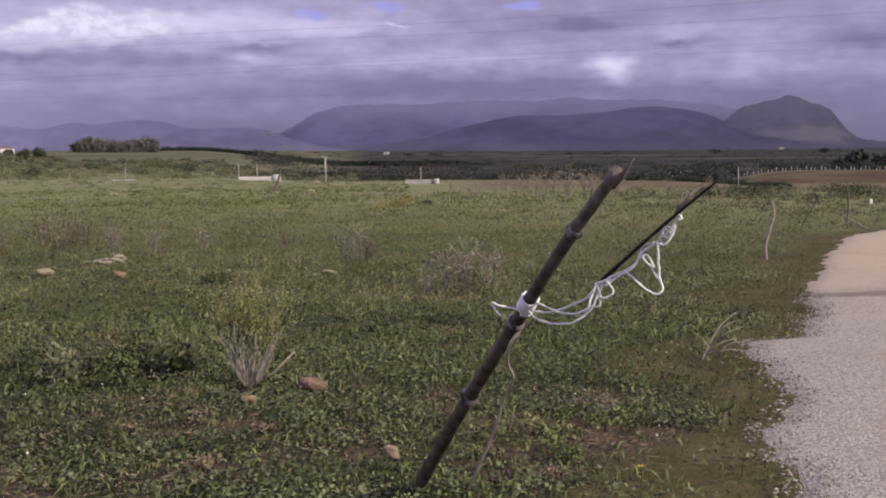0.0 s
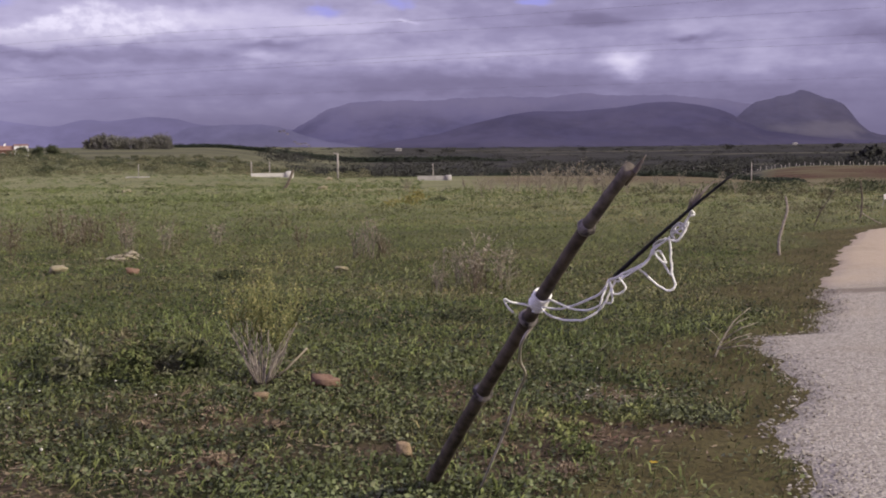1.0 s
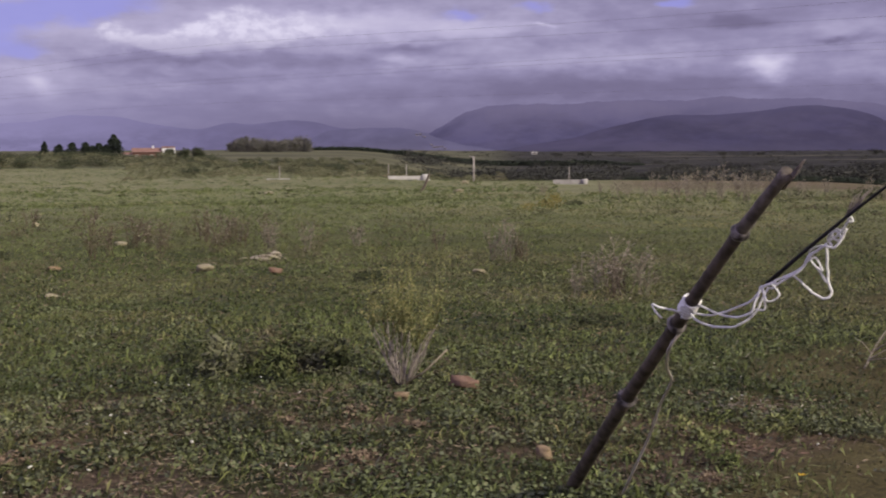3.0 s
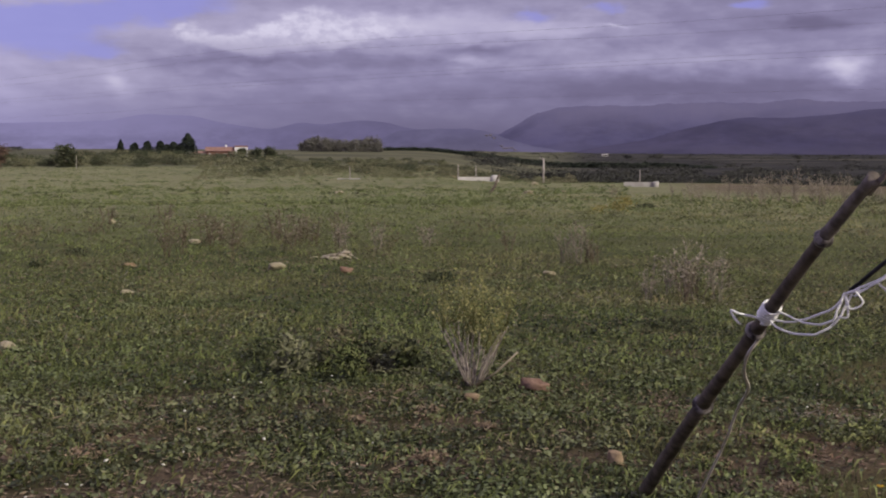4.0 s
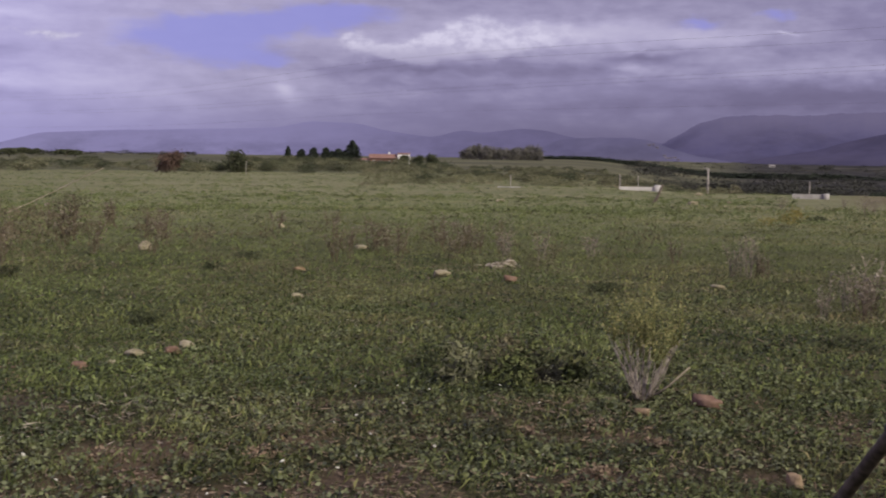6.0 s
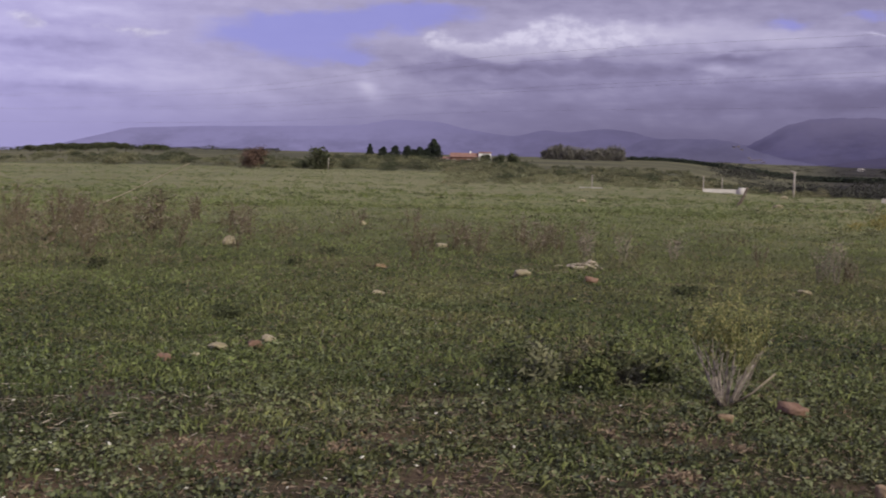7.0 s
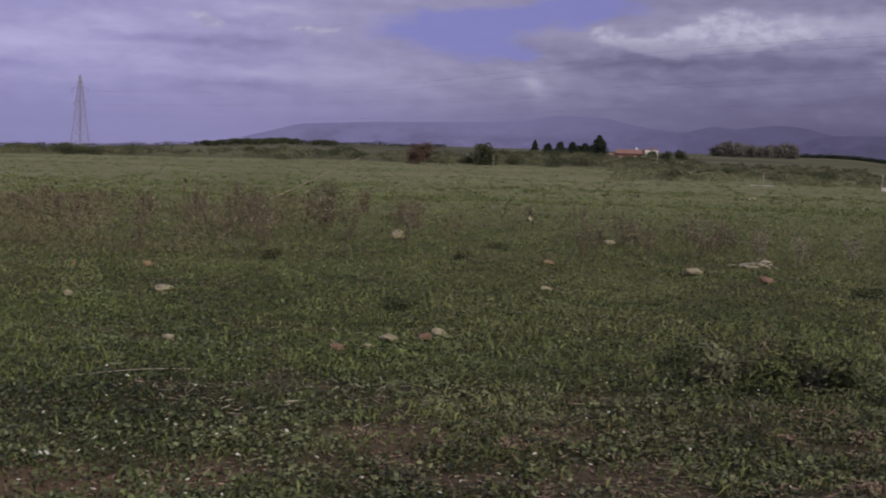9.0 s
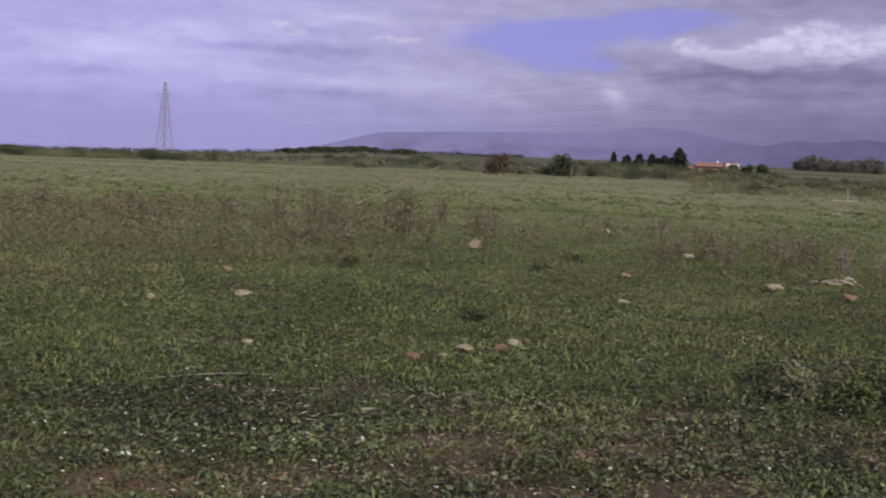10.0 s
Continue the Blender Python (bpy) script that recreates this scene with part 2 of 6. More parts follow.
def gravel_colour(n, p):
    v = n.add("ShaderNodeTexVoronoi", Scale=75.0)
    n.put(v.inputs["Vector"], p)
    grey = n.mix(n.ramp(v.outputs["Color"], 0.1, 0.9), (0.215, 0.190, 0.158), (0.39, 0.355, 0.305))
    sand = n.mix(n.noise(p, 14, 4), (0.34, 0.270, 0.192), (0.45, 0.370, 0.275))
    y = n.add("ShaderNodeSeparateXYZ", Vector=p).outputs[1]
    x = n.add("ShaderNodeSeparateXYZ", Vector=p).outputs[0]
    along = n.math("SUBTRACT", y, n.math("MULTIPLY", n.math("SUBTRACT", x, 2.8), 0.8))
    far = n.ramp(n.math("ADD", along, n.math("MULTIPLY", n.noise(p, 0.9, 4), 4.0)), 9.8, 13.0)
    col = n.mix(far, grey, sand)
    # darker brown band across the track
    dark_band = n.math("ADD", n.math("SUBTRACT", y, 9.45), n.math("MULTIPLY", n.math("SUBTRACT", n.noise(p, 2.2, 4), 0.5), 0.5))
    col = n.mix(n.ramp(n.math("MULTIPLY", dark_band, dark_band), 0.006, 0.07, 0.7, 0.0), col, (0.125, 0.098, 0.076))
    return n.mix(n.ramp(n.noise(p, 1.1, 5), 0.5, 0.75, 0, 0.45), col, (0.24, 0.20, 0.15)), n.math("SUBTRACT", 1.0, v.outputs["Distance"])


M_ROAD = material("pale gravel", gravel_colour, 0.92, 0.008)
M_GRASS = leafy("grass blades", (0.060, 0.070, 0.018), (0.285, 0.282, 0.104), (0.25, 0.20, 0.10), 0.5, (0.57, 0.78), mottle=0.55)
M_WEED = leafy("broad weeds", (0.028, 0.038, 0.009), (0.238, 0.244, 0.090), (0.20, 0.140, 0.075), 0.8, (0.63, 0.80), mottle=0.5)
M_TURF = leafy("short turf blades", (0.016, 0.022, 0.006), (0.182, 0.182, 0.070), (0.20, 0.155, 0.085), 0.5, (0.60, 0.78), mottle=0.6)
M_CLOVER = leafy("clover leaves", (0.012, 0.017, 0.005), (0.188, 0.194, 0.086), (0.15, 0.094, 0.06), 0.9, (0.70, 0.84), mottle=0.5, spec=0.4, rough=0.6)
M_LOWDARK = leafy("dark low plants", (0.020, 0.025, 0.010), (0.085, 0.095, 0.042), (0.07, 0.06, 0.035), 0.8)
M_MEADOW = leafy("thin dry meadow grass", (0.080, 0.088, 0.036), (0.285, 0.280, 0.142), (0.31, 0.255, 0.15), 0.12, (0.60, 0.80), mottle=0.5)
M_LITTER = leafy("dry litter", (0.10, 0.068, 0.044), (0.28, 0.215, 0.145), (0.20, 0.115, 0.085), 1.2)
M_DRY = leafy("dry stems", (0.10, 0.076, 0.048), (0.215, 0.172, 0.115), (0.115, 0.080, 0.048), 2.0)
M_HEADS = leafy("dry seed heads", (0.10, 0.080, 0.056), (0.32, 0.272, 0.205), (0.22, 0.17, 0.125), 2.0)
M_DEAD = leafy("dead brown weeds", (0.042, 0.038, 0.020), (0.195, 0.172, 0.098), (0.11, 0.085, 0.046), 1.5)
M_STRAW = leafy("pale straw", (0.20, 0.17, 0.125), (0.36, 0.315, 0.24), (0.25, 0.205, 0.145), 2.0)
M_YELLOW = leafy("yellow green broom", (0.150, 0.146, 0.050), (0.35, 0.33, 0.135), (0.28, 0.245, 0.095), 3.0)
M_BROOM = leafy("yellowing broom", (0.12, 0.105, 0.028), (0.30, 0.26, 0.075), (0.20, 0.145, 0.06), 3.0)
M_DARKLEAF = leafy("dark foliage", (0.030, 0.036, 0.019), (0.085, 0.094, 0.046), (0.08, 0.075, 0.045), 0.05)
M_OLIVE = leafy("olive groves", (0.018, 0.019, 0.016), (0.060, 0.059, 0.045), (0.080, 0.074, 0.054), 0.006)
M_CONIFER = leafy("conifer needles", (0.014, 0.020, 0.014), (0.04, 0.05, 0.03), (0.03, 0.038, 0.022), 0.2)
M_REDLEAF = leafy("russet leaves", (0.060, 0.040, 0.030), (0.145, 0.092, 0.068), (0.12, 0.078, 0.05), 0.2)
M_SCRUB = leafy("olive scrub", (0.075, 0.078, 0.040), (0.185, 0.182, 0.098), (0.24, 0.205, 0.125), 0.06)
# leaf colours lightened to carry the haze before the far grove
M_FARTREE = leafy("hazy grove", (0.10, 0.094, 0.084), (0.17, 0.16, 0.13), (0.13, 0.115, 0.09), 0.05)
M_BARK = two_tone("grey bark", (0.10, 0.08, 0.06), (0.17, 0.14, 0.11), 6)
M_CANE = two_tone("weathered dark cane", (0.055, 0.043, 0.032), (0.15, 0.12, 0.092), 18, 0.7, 0.002)
M_CANE_TOP = two_tone("weathered grey cane", (0.095, 0.078, 0.062), (0.24, 0.205, 0.17), 22, 0.75, 0.003)
# pale spots paint both the flecks and the bright highlight of the joints
M_CANE_JOINT = two_tone("cane joint", (0.04, 0.033, 0.03), (0.30, 0.265, 0.24), 45, 0.7, 0.003)
M_CANE_PALE = two_tone("pale cane", (0.16, 0.13, 0.11), (0.25, 0.21, 0.18), 20, 0.7, 0.002)
M_STRING = two_tone("white plastic string", (0.84, 0.82, 0.76), (0.90, 0.88, 0.83), 60, 0.5, 0.0)
M_BLACK = two_tone("black rod", (0.012, 0.011, 0.011), (0.03, 0.027, 0.026), 30, 0.6, 0.0)
M_WIRE = two_tone("dull wire", (0.42, 0.37, 0.29), (0.52, 0.47, 0.39), 30, 0.5, 0.0)
M_STONE = two_tone("pale limestone", (0.235, 0.200, 0.122), (0.36, 0.315, 0.205), 9, 0.9, 0.01)
M_RED = two_tone("reddish stone", (0.15, 0.088, 0.060), (0.24, 0.155, 0.11), 11, 0.9, 0.01)
M_TAN = two_tone("tan stone", (0.20, 0.138, 0.078), (0.32, 0.235, 0.145), 11, 0.9, 0.01)
M_STEM = two_tone("bare grey stems", (0.24, 0.20, 0.16), (0.36, 0.31, 0.26), 30, 0.9, 0.0)
M_LOG = two_tone("bleached wood", (0.27, 0.23, 0.165), (0.42, 0.365, 0.27), 7, 0.9, 0.01)
M_POST = two_tone("pale post wood", (0.30, 0.27, 0.24), (0.42, 0.38, 0.34), 4, 0.9, 0.01)
M_CONC = two_tone("pale concrete", (0.30, 0.28, 0.255), (0.42, 0.395, 0.36), 0.8, 0.9, 0.01)
M_PALE = two_tone("whitewashed concrete", (0.48, 0.45, 0.41), (0.60, 0.57, 0.53), 0.8, 0.9, 0.01)
# distance haze is painted into the village walls' dim lilac colour
M_HAZED = two_tone("hazy plaster", (0.135, 0.118, 0.150), (0.180, 0.160, 0.190), 0.2, 0.95, 0.0)
M_WALL = two_tone("white render", (0.74, 0.72, 0.70), (0.82, 0.80, 0.78), 0.5, 0.9, 0.005)
M_BRICKWALL = two_tone("reddish wall", (0.175, 0.095, 0.072), (0.23, 0.125, 0.096), 0.6, 0.9, 0.005)
M_TILE = two_tone("terracotta roof", (0.21, 0.118, 0.090), (0.28, 0.165, 0.130), 0.8, 0.9, 0.01)
M_PETAL = two_tone("cream petals", (0.46, 0.44, 0.36), (0.62, 0.60, 0.52), 60, 0.8, 0.0)
M_GOLD = two_tone("yellow petals", (0.62, 0.42, 0.04), (0.72, 0.52, 0.07), 60, 0.7, 0.0)
M_GLASS = material("dark window", lambda n, p: (0.02, 0.022, 0.026), 0.15, spec=0.5)
M_STEEL = two_tone("dull grey steel", (0.24, 0.23, 0.265), (0.32, 0.31, 0.35), 1.0, 0.6, 0.0)
M_CABLE = two_tone("power cable", (0.16, 0.15, 0.17), (0.22, 0.21, 0.23), 1.0, 0.6, 0.0)


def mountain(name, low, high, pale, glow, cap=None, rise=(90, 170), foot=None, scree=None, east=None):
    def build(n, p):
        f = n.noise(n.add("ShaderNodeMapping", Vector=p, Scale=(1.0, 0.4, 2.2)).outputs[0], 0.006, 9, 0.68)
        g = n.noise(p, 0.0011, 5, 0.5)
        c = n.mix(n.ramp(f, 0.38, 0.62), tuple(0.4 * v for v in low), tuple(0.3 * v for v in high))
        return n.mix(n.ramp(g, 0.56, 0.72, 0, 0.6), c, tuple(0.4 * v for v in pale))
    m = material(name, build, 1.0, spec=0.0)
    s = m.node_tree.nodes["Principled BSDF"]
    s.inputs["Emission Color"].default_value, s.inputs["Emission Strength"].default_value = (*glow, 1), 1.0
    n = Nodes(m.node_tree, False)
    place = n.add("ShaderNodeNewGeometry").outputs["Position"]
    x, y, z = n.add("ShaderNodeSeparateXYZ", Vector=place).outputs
    # noise varies the glow, painting lighter and darker relief on the slopes
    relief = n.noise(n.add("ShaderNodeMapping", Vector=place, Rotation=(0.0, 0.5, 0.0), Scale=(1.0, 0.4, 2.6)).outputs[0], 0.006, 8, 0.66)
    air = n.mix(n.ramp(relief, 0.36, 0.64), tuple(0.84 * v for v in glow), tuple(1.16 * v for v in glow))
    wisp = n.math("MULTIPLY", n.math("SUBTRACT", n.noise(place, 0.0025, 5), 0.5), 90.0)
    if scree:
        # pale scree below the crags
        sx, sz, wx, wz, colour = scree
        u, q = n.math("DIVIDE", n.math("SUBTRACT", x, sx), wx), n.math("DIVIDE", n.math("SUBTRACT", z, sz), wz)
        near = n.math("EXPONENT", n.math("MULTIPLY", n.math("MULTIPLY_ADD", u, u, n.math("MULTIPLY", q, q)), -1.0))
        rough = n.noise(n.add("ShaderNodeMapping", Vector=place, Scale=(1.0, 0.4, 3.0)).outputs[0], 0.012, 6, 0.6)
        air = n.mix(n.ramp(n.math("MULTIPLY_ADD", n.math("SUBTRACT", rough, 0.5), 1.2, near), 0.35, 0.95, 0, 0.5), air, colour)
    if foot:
        # mist along the foot of the slopes, painted into the glow
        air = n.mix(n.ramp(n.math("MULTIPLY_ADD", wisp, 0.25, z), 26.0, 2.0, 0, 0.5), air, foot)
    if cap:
        # low cloud over the upper slopes, painted as a paler glow
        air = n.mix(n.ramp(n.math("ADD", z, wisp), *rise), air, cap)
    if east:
        # thicker, darker air under the eastern cloud bank, painted into the glow
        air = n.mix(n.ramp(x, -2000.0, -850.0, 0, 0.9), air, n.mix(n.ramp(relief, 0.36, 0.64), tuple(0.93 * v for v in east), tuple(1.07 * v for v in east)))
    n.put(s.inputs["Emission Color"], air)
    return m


# haze painted as emission: each range glows like the air in front of it
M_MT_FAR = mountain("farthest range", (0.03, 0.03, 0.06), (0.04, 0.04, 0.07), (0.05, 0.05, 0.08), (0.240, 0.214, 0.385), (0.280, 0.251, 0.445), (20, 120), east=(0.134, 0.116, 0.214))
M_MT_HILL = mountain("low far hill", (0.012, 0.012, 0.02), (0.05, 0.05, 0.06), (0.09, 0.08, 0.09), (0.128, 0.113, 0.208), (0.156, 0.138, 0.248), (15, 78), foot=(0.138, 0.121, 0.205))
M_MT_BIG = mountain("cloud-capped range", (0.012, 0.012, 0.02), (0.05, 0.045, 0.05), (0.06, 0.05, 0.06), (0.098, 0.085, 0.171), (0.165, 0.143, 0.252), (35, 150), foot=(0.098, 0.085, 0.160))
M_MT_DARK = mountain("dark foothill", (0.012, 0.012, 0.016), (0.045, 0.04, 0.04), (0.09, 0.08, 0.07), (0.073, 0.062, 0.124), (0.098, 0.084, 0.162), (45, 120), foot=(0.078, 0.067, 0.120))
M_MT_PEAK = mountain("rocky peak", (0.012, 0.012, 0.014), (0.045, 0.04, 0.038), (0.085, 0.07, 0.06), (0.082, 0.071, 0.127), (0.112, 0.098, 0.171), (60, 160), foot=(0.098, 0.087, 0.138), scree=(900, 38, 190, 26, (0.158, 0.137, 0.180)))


# ---- mesh tools ----
RNG = np.random.default_rng(7)


def mesh_of(name, verts, faces, tone=None, mat=None, smooth=False):
    verts, faces = np.asarray(verts, np.float32), np.asarray(faces, np.int32)
    me = bpy.data.meshes.new(name)
    me.vertices.add(len(verts))
    me.vertices.foreach_set("co", verts.ravel())
    k = faces.shape[1]
    me.loops.add(faces.size)
    me.loops.foreach_set("vertex_index", faces.ravel())
    me.polygons.add(len(faces))
    me.polygons.foreach_set("loop_start", np.arange(0, faces.size, k, dtype=np.int32))
    me.polygons.foreach_set("use_smooth", np.full(len(faces), smooth))
    if tone is not None:
        me.attributes.new("tone", "FLOAT", "POINT").data.foreach_set("value", np.asarray(tone, np.float32))
    me.update(calc_edges=True)
    if mat:
        me.materials.append(mat)
    return me


def part(name, bm, mat, parent, label="", smooth=True):
    me = bpy.data.meshes.new(name)
    if smooth:
        for f in bm.faces:
            f.smooth = True
    bm.to_mesh(me)
    bm.free()
    me.materials.append(mat)
    ob = new(name, me)
    ob.parent = parent
    return tagged(ob, label)


def piece(name, me, parent, label=""):
    ob = new(name, me)
    ob.parent = parent
    return tagged(ob, label)


def tube(points, radii, sides=8, bm=None, caps=True):
    """A round bar along points with a radius at each."""
    bm = bm or bmesh.new()
    pts = [Vector(p) for p in points]
    radii = [float(q) for q in radii] if hasattr(radii, "__len__") else [float(radii)] * len(pts)
    rings, side = [], None
    for i, p in enumerate(pts):
        d = (pts[min(i + 1, len(pts) - 1)] - pts[max(i - 1, 0)]).normalized()
        if side is None:
            side = d.orthogonal().normalized()
        side = (side - d * side.dot(d)).normalized()
        up = d.cross(side)
        rings.append([bm.verts.new(p + radii[i] * (math.cos(a) * side + math.sin(a) * up)) for a in [2 * math.pi * k / sides for k in range(sides)]])
    for a, b in zip(rings, rings[1:]):
        for k in range(sides):
            bm.faces.new((a[k], a[(k + 1) % sides], b[(k + 1) % sides], b[k]))
    if caps:
        bm.faces.new(rings[0][::-1])
        bm.faces.new(rings[-1])
    return bm


def smooth_line(points, steps=6):
    """A flowing line through points (Catmull-Rom)."""
    p = [Vector(q) for q in points]
    p = [2 * p[0] - p[1]] + p + [2 * p[-1] - p[-2]]
    out = []
    for i in range(1, len(p) - 2):
        for s in range(steps):
            t = s / steps
            out.append(0.5 * (2 * p[i] + (p[i + 1] - p[i - 1]) * t + (2 * p[i - 1] - 5 * p[i] + 4 * p[i + 1] - p[i + 2]) * t * t + (3 * p[i] - p[i - 1] - 3 * p[i + 1] + p[i + 2]) * t ** 3))
    return out + [p[-2]]


def box(bm, lo, hi):
    geo = bmesh.ops.create_cube(bm, size=1.0)
    lo, hi = Vector(lo), Vector(hi)
    for v in geo["verts"]:
        v.co = Vector([lo[i] + (v.co[i] + 0.5) * (hi[i] - lo[i]) for i in range(3)])
    return bm


def leaves(centres, size, stretch=1.6, flat=0.0, rng=RNG):
    """Diamond leaves at centres, turned at random (flat: 1 lies level). Returns verts, faces, tones."""
    c = np.asarray(centres, float)
    n = len(c)
    size = np.broadcast_to(np.asarray(size, float), (n,)) * rng.uniform(0.6, 1.35, n)
    a = rng.normal(size=(n, 3))
    a[:, 2] *= 1 - flat
    a /= np.linalg.norm(a, axis=1)[:, None]
    b = rng.normal(size=(n, 3))
    b[:, 2] *= 1 - flat
    b -= a * (a * b).sum(1)[:, None]
    b /= np.linalg.norm(b, axis=1)[:, None]
    a, b = a * (size * stretch / 2)[:, None], b * (size / 2)[:, None]
    verts = np.stack([c - a, c + b - 0.15 * a, c + a, c - b - 0.15 * a], 1).reshape(-1, 3)
    faces = np.arange(4 * n).reshape(-1, 4)
    return verts, faces, np.repeat(rng.uniform(0, 1, n), 4)


def clumps(n, radius, height, knots, rng, base=0.25):
    """Points gathered in uneven clumps within a crown."""
    k = rng.normal(size=(knots, 3))
    k /= np.linalg.norm(k, axis=1)[:, None]
    k *= rng.uniform(0.35, 0.85, (knots, 1))
    p = k[rng.integers(0, knots, n)] + rng.normal(size=(n, 3)) * 0.2
    p[:, 0] *= radius
    p[:, 1] *= radius
    p[:, 2] = np.maximum(height * (0.5 + base / 2 + 0.5 * p[:, 2] * (1 - base / 2)), 0.02 * height)
    return p


# ---- terrain ----
def terrain(x, y):
    x, y = np.asarray(x, float), np.asarray(y, float)
    r, a = np.hypot(x, y), np.degrees(np.arctan2(-x, y))
    lr = np.log(np.maximum(r, 1))
    prof = lambda rows: np.interp(lr, np.log([p[0] for p in rows]), [p[1] for p in rows])
    left = prof([(1, 0), (17, 0), (30, -0.12), (60, -0.9), (100, -1.6), (160, -1.95), (260, -1.9), (400, -0.9), (700, 1.6), (1500, 3.6), (2600, 5), (5200, 5)])
    right = prof([(1, 0), (17, 0), (35, -0.25), (60, -0.85), (150, -2.6), (200, -5), (260, -7.3), (350, -8.4), (500, -9), (900, -9), (1500, -6), (2500, -0.5), (3500, 4), (5200, 4)])
    hill = prof([(1, 0), (17, 0), (35, -0.25), (60, -0.85), (110, -2.5), (150, -3.6), (300, -4.0), (450, -7), (900, -8), (1500, -5), (2500, 0), (5200, 4)])
    west = prof([(1, 0), (17, 0), (30, -0.12), (60, -0.9), (100, -1.6), (160, -1.95), (260, -2.3), (400, -2.9), (700, -4.6), (1500, -11), (2600, -20), (5200, -41)])
    s = lambda lo, hi: (lambda q: q * q * (3 - 2 * q))(np.clip((a - lo) / (hi - lo), 0, 1))
    left = left + (west - left) * s(35, 50) * (1 - s(80, 110))
    z = right + (left - right) * s(4, 12)
    z = z + (hill - z) * (1 - s(-17, -10))
    z = np.where(np.abs(a) > 110, left, z)
    bumps = 0.012 * np.sin(1.7 * x + 0.6 * y) * np.sin(1.3 * y - 0.4 * x) + 0.008 * np.sin(4.1 * x + 1) * np.sin(3.7 * y)
    rolls = 0.12 * np.sin(0.11 * x + 1) * np.sin(0.09 * y) * np.clip((r - 20) / 60, 0, 1)
    return z + bumps * np.clip(r / 4, 0, 1) * np.clip(1.5 - r / 200, 0, 1) + rolls


def height(x, y):
    return float(terrain(x, y))


def spot(azimuth, dist, lift=0.0):
    x, y = -math.sin(radians(azimuth)) * dist, math.cos(radians(azimuth)) * dist
    return Vector((x, y, height(x, y) + lift))


# worn spots of bare earth: x, y, half-widths
EARTH = [(-1.24, 4.97, 0.24, 0.13), (-0.87, 5.06, 0.22, 0.17), (-1.61, 5.24, 0.27, 0.13), (-0.68, 8.15, 0.55, 0.38), (0.81, 5.66, 0.17, 0.15), (-0.92, 4.46, 0.14, 0.09), (-2.35, 4.60, 0.32, 0.16), (-2.32, 5.39, 0.22, 0.16),
         (-2.78, 4.17, 0.36, 0.16), (-3.37, 2.80, 0.36, 0.22), (-3.05, 3.35, 0.20, 0.12), (-2.15, 4.53, 0.3, 0.17), (0.35, 4.28, 0.26, 0.13), (0.16, 4.62, 0.14, 0.10), (-3.0, 4.55, 0.24, 0.10), (-1.75, 4.75, 0.22, 0.10)]


def patchy(x, y):
    """Where plants grow thick (1) or leave bare earth (0)."""
    u, v = x + 0.5 * np.sin(1.7 * y + 0.6) + 0.22 * np.sin(4.9 * y), y + 0.4 * np.sin(1.4 * x) + 0.2 * np.sin(5.3 * x + 1)
    q = 0.55 * np.sin(1.15 * u + 0.4) * np.sin(1.9 * v + 1.3) + 0.45 * np.sin(2.9 * u + 2.0) * np.sin(4.1 * v) + 0.3 * np.sin(7.7 * u + v) * np.sin(9.1 * v - u)
    r = np.hypot(x, y) + 0.55 * np.sin(1.9 * x + 0.7 * y) + 0.35 * np.sin(3.3 * y - 2.1 * x + 1)
    worn = 0.06 * np.clip((5.9 - r) / 0.8, 0, 1) - 0.28 * np.clip(1 - np.abs(r - 8.5) / 2.5, 0, 1)
    worn = worn - 0.9 * np.clip((r - 6.6) / 2.5, 0, 1)
    side = np.degrees(np.arctan2(-x, y))
    worn = worn + 0.05 * np.clip((5.2 - r) / 0.8, 0, 1) * np.clip((side - 14) / 10, 0, 1) * (side < 70)      # trodden, half-bare corner
    for ex, ey, ew, eh in EARTH:
        worn = worn + 0.85 * np.exp(-(((x - ex) / (0.85 * ew)) ** 2 + ((y - ey) / (0.85 * eh)) ** 2))
    return np.clip((q + 0.62 - worn) / 0.45, 0, 1)


# left edge of the gravel track, from behind the camera onwards
EDGE_Y = np.array([-60, -8, 0, 4.0, 4.6, 5.3, 5.8, 6.3, 6.8, 7.2, 7.45, 8.3, 9.2, 10.3, 11.8, 13.7, 16.1, 17.7, 19, 21, 26, 45])
EDGE_X = np.array([-2, 0.75, 0.95, 1.2, 1.26, 1.5, 1.68, 1.67, 1.72, 1.9, 2.25, 2.58, 2.8, 3.2, 3.75, 4.47, 5.5, 6.6, 8.2, 11, 20, 60])
ROAD_WIDE = 3.4


def ragged(y):
    return 0.03 * np.sin(2.3 * y) + 0.03 * np.sin(5.9 * y + 1) + 0.025 * np.sin(13.7 * y + 0.4) + 0.02 * np.sin(23.1 * y + 2)


def on_road(x, y):
    e = np.interp(y, EDGE_Y, EDGE_X) + ragged(y)
    return (x > e) & (x < e + ROAD_WIDE * np.clip(1 + (y - 10) * 0.03, 1, 2.4))


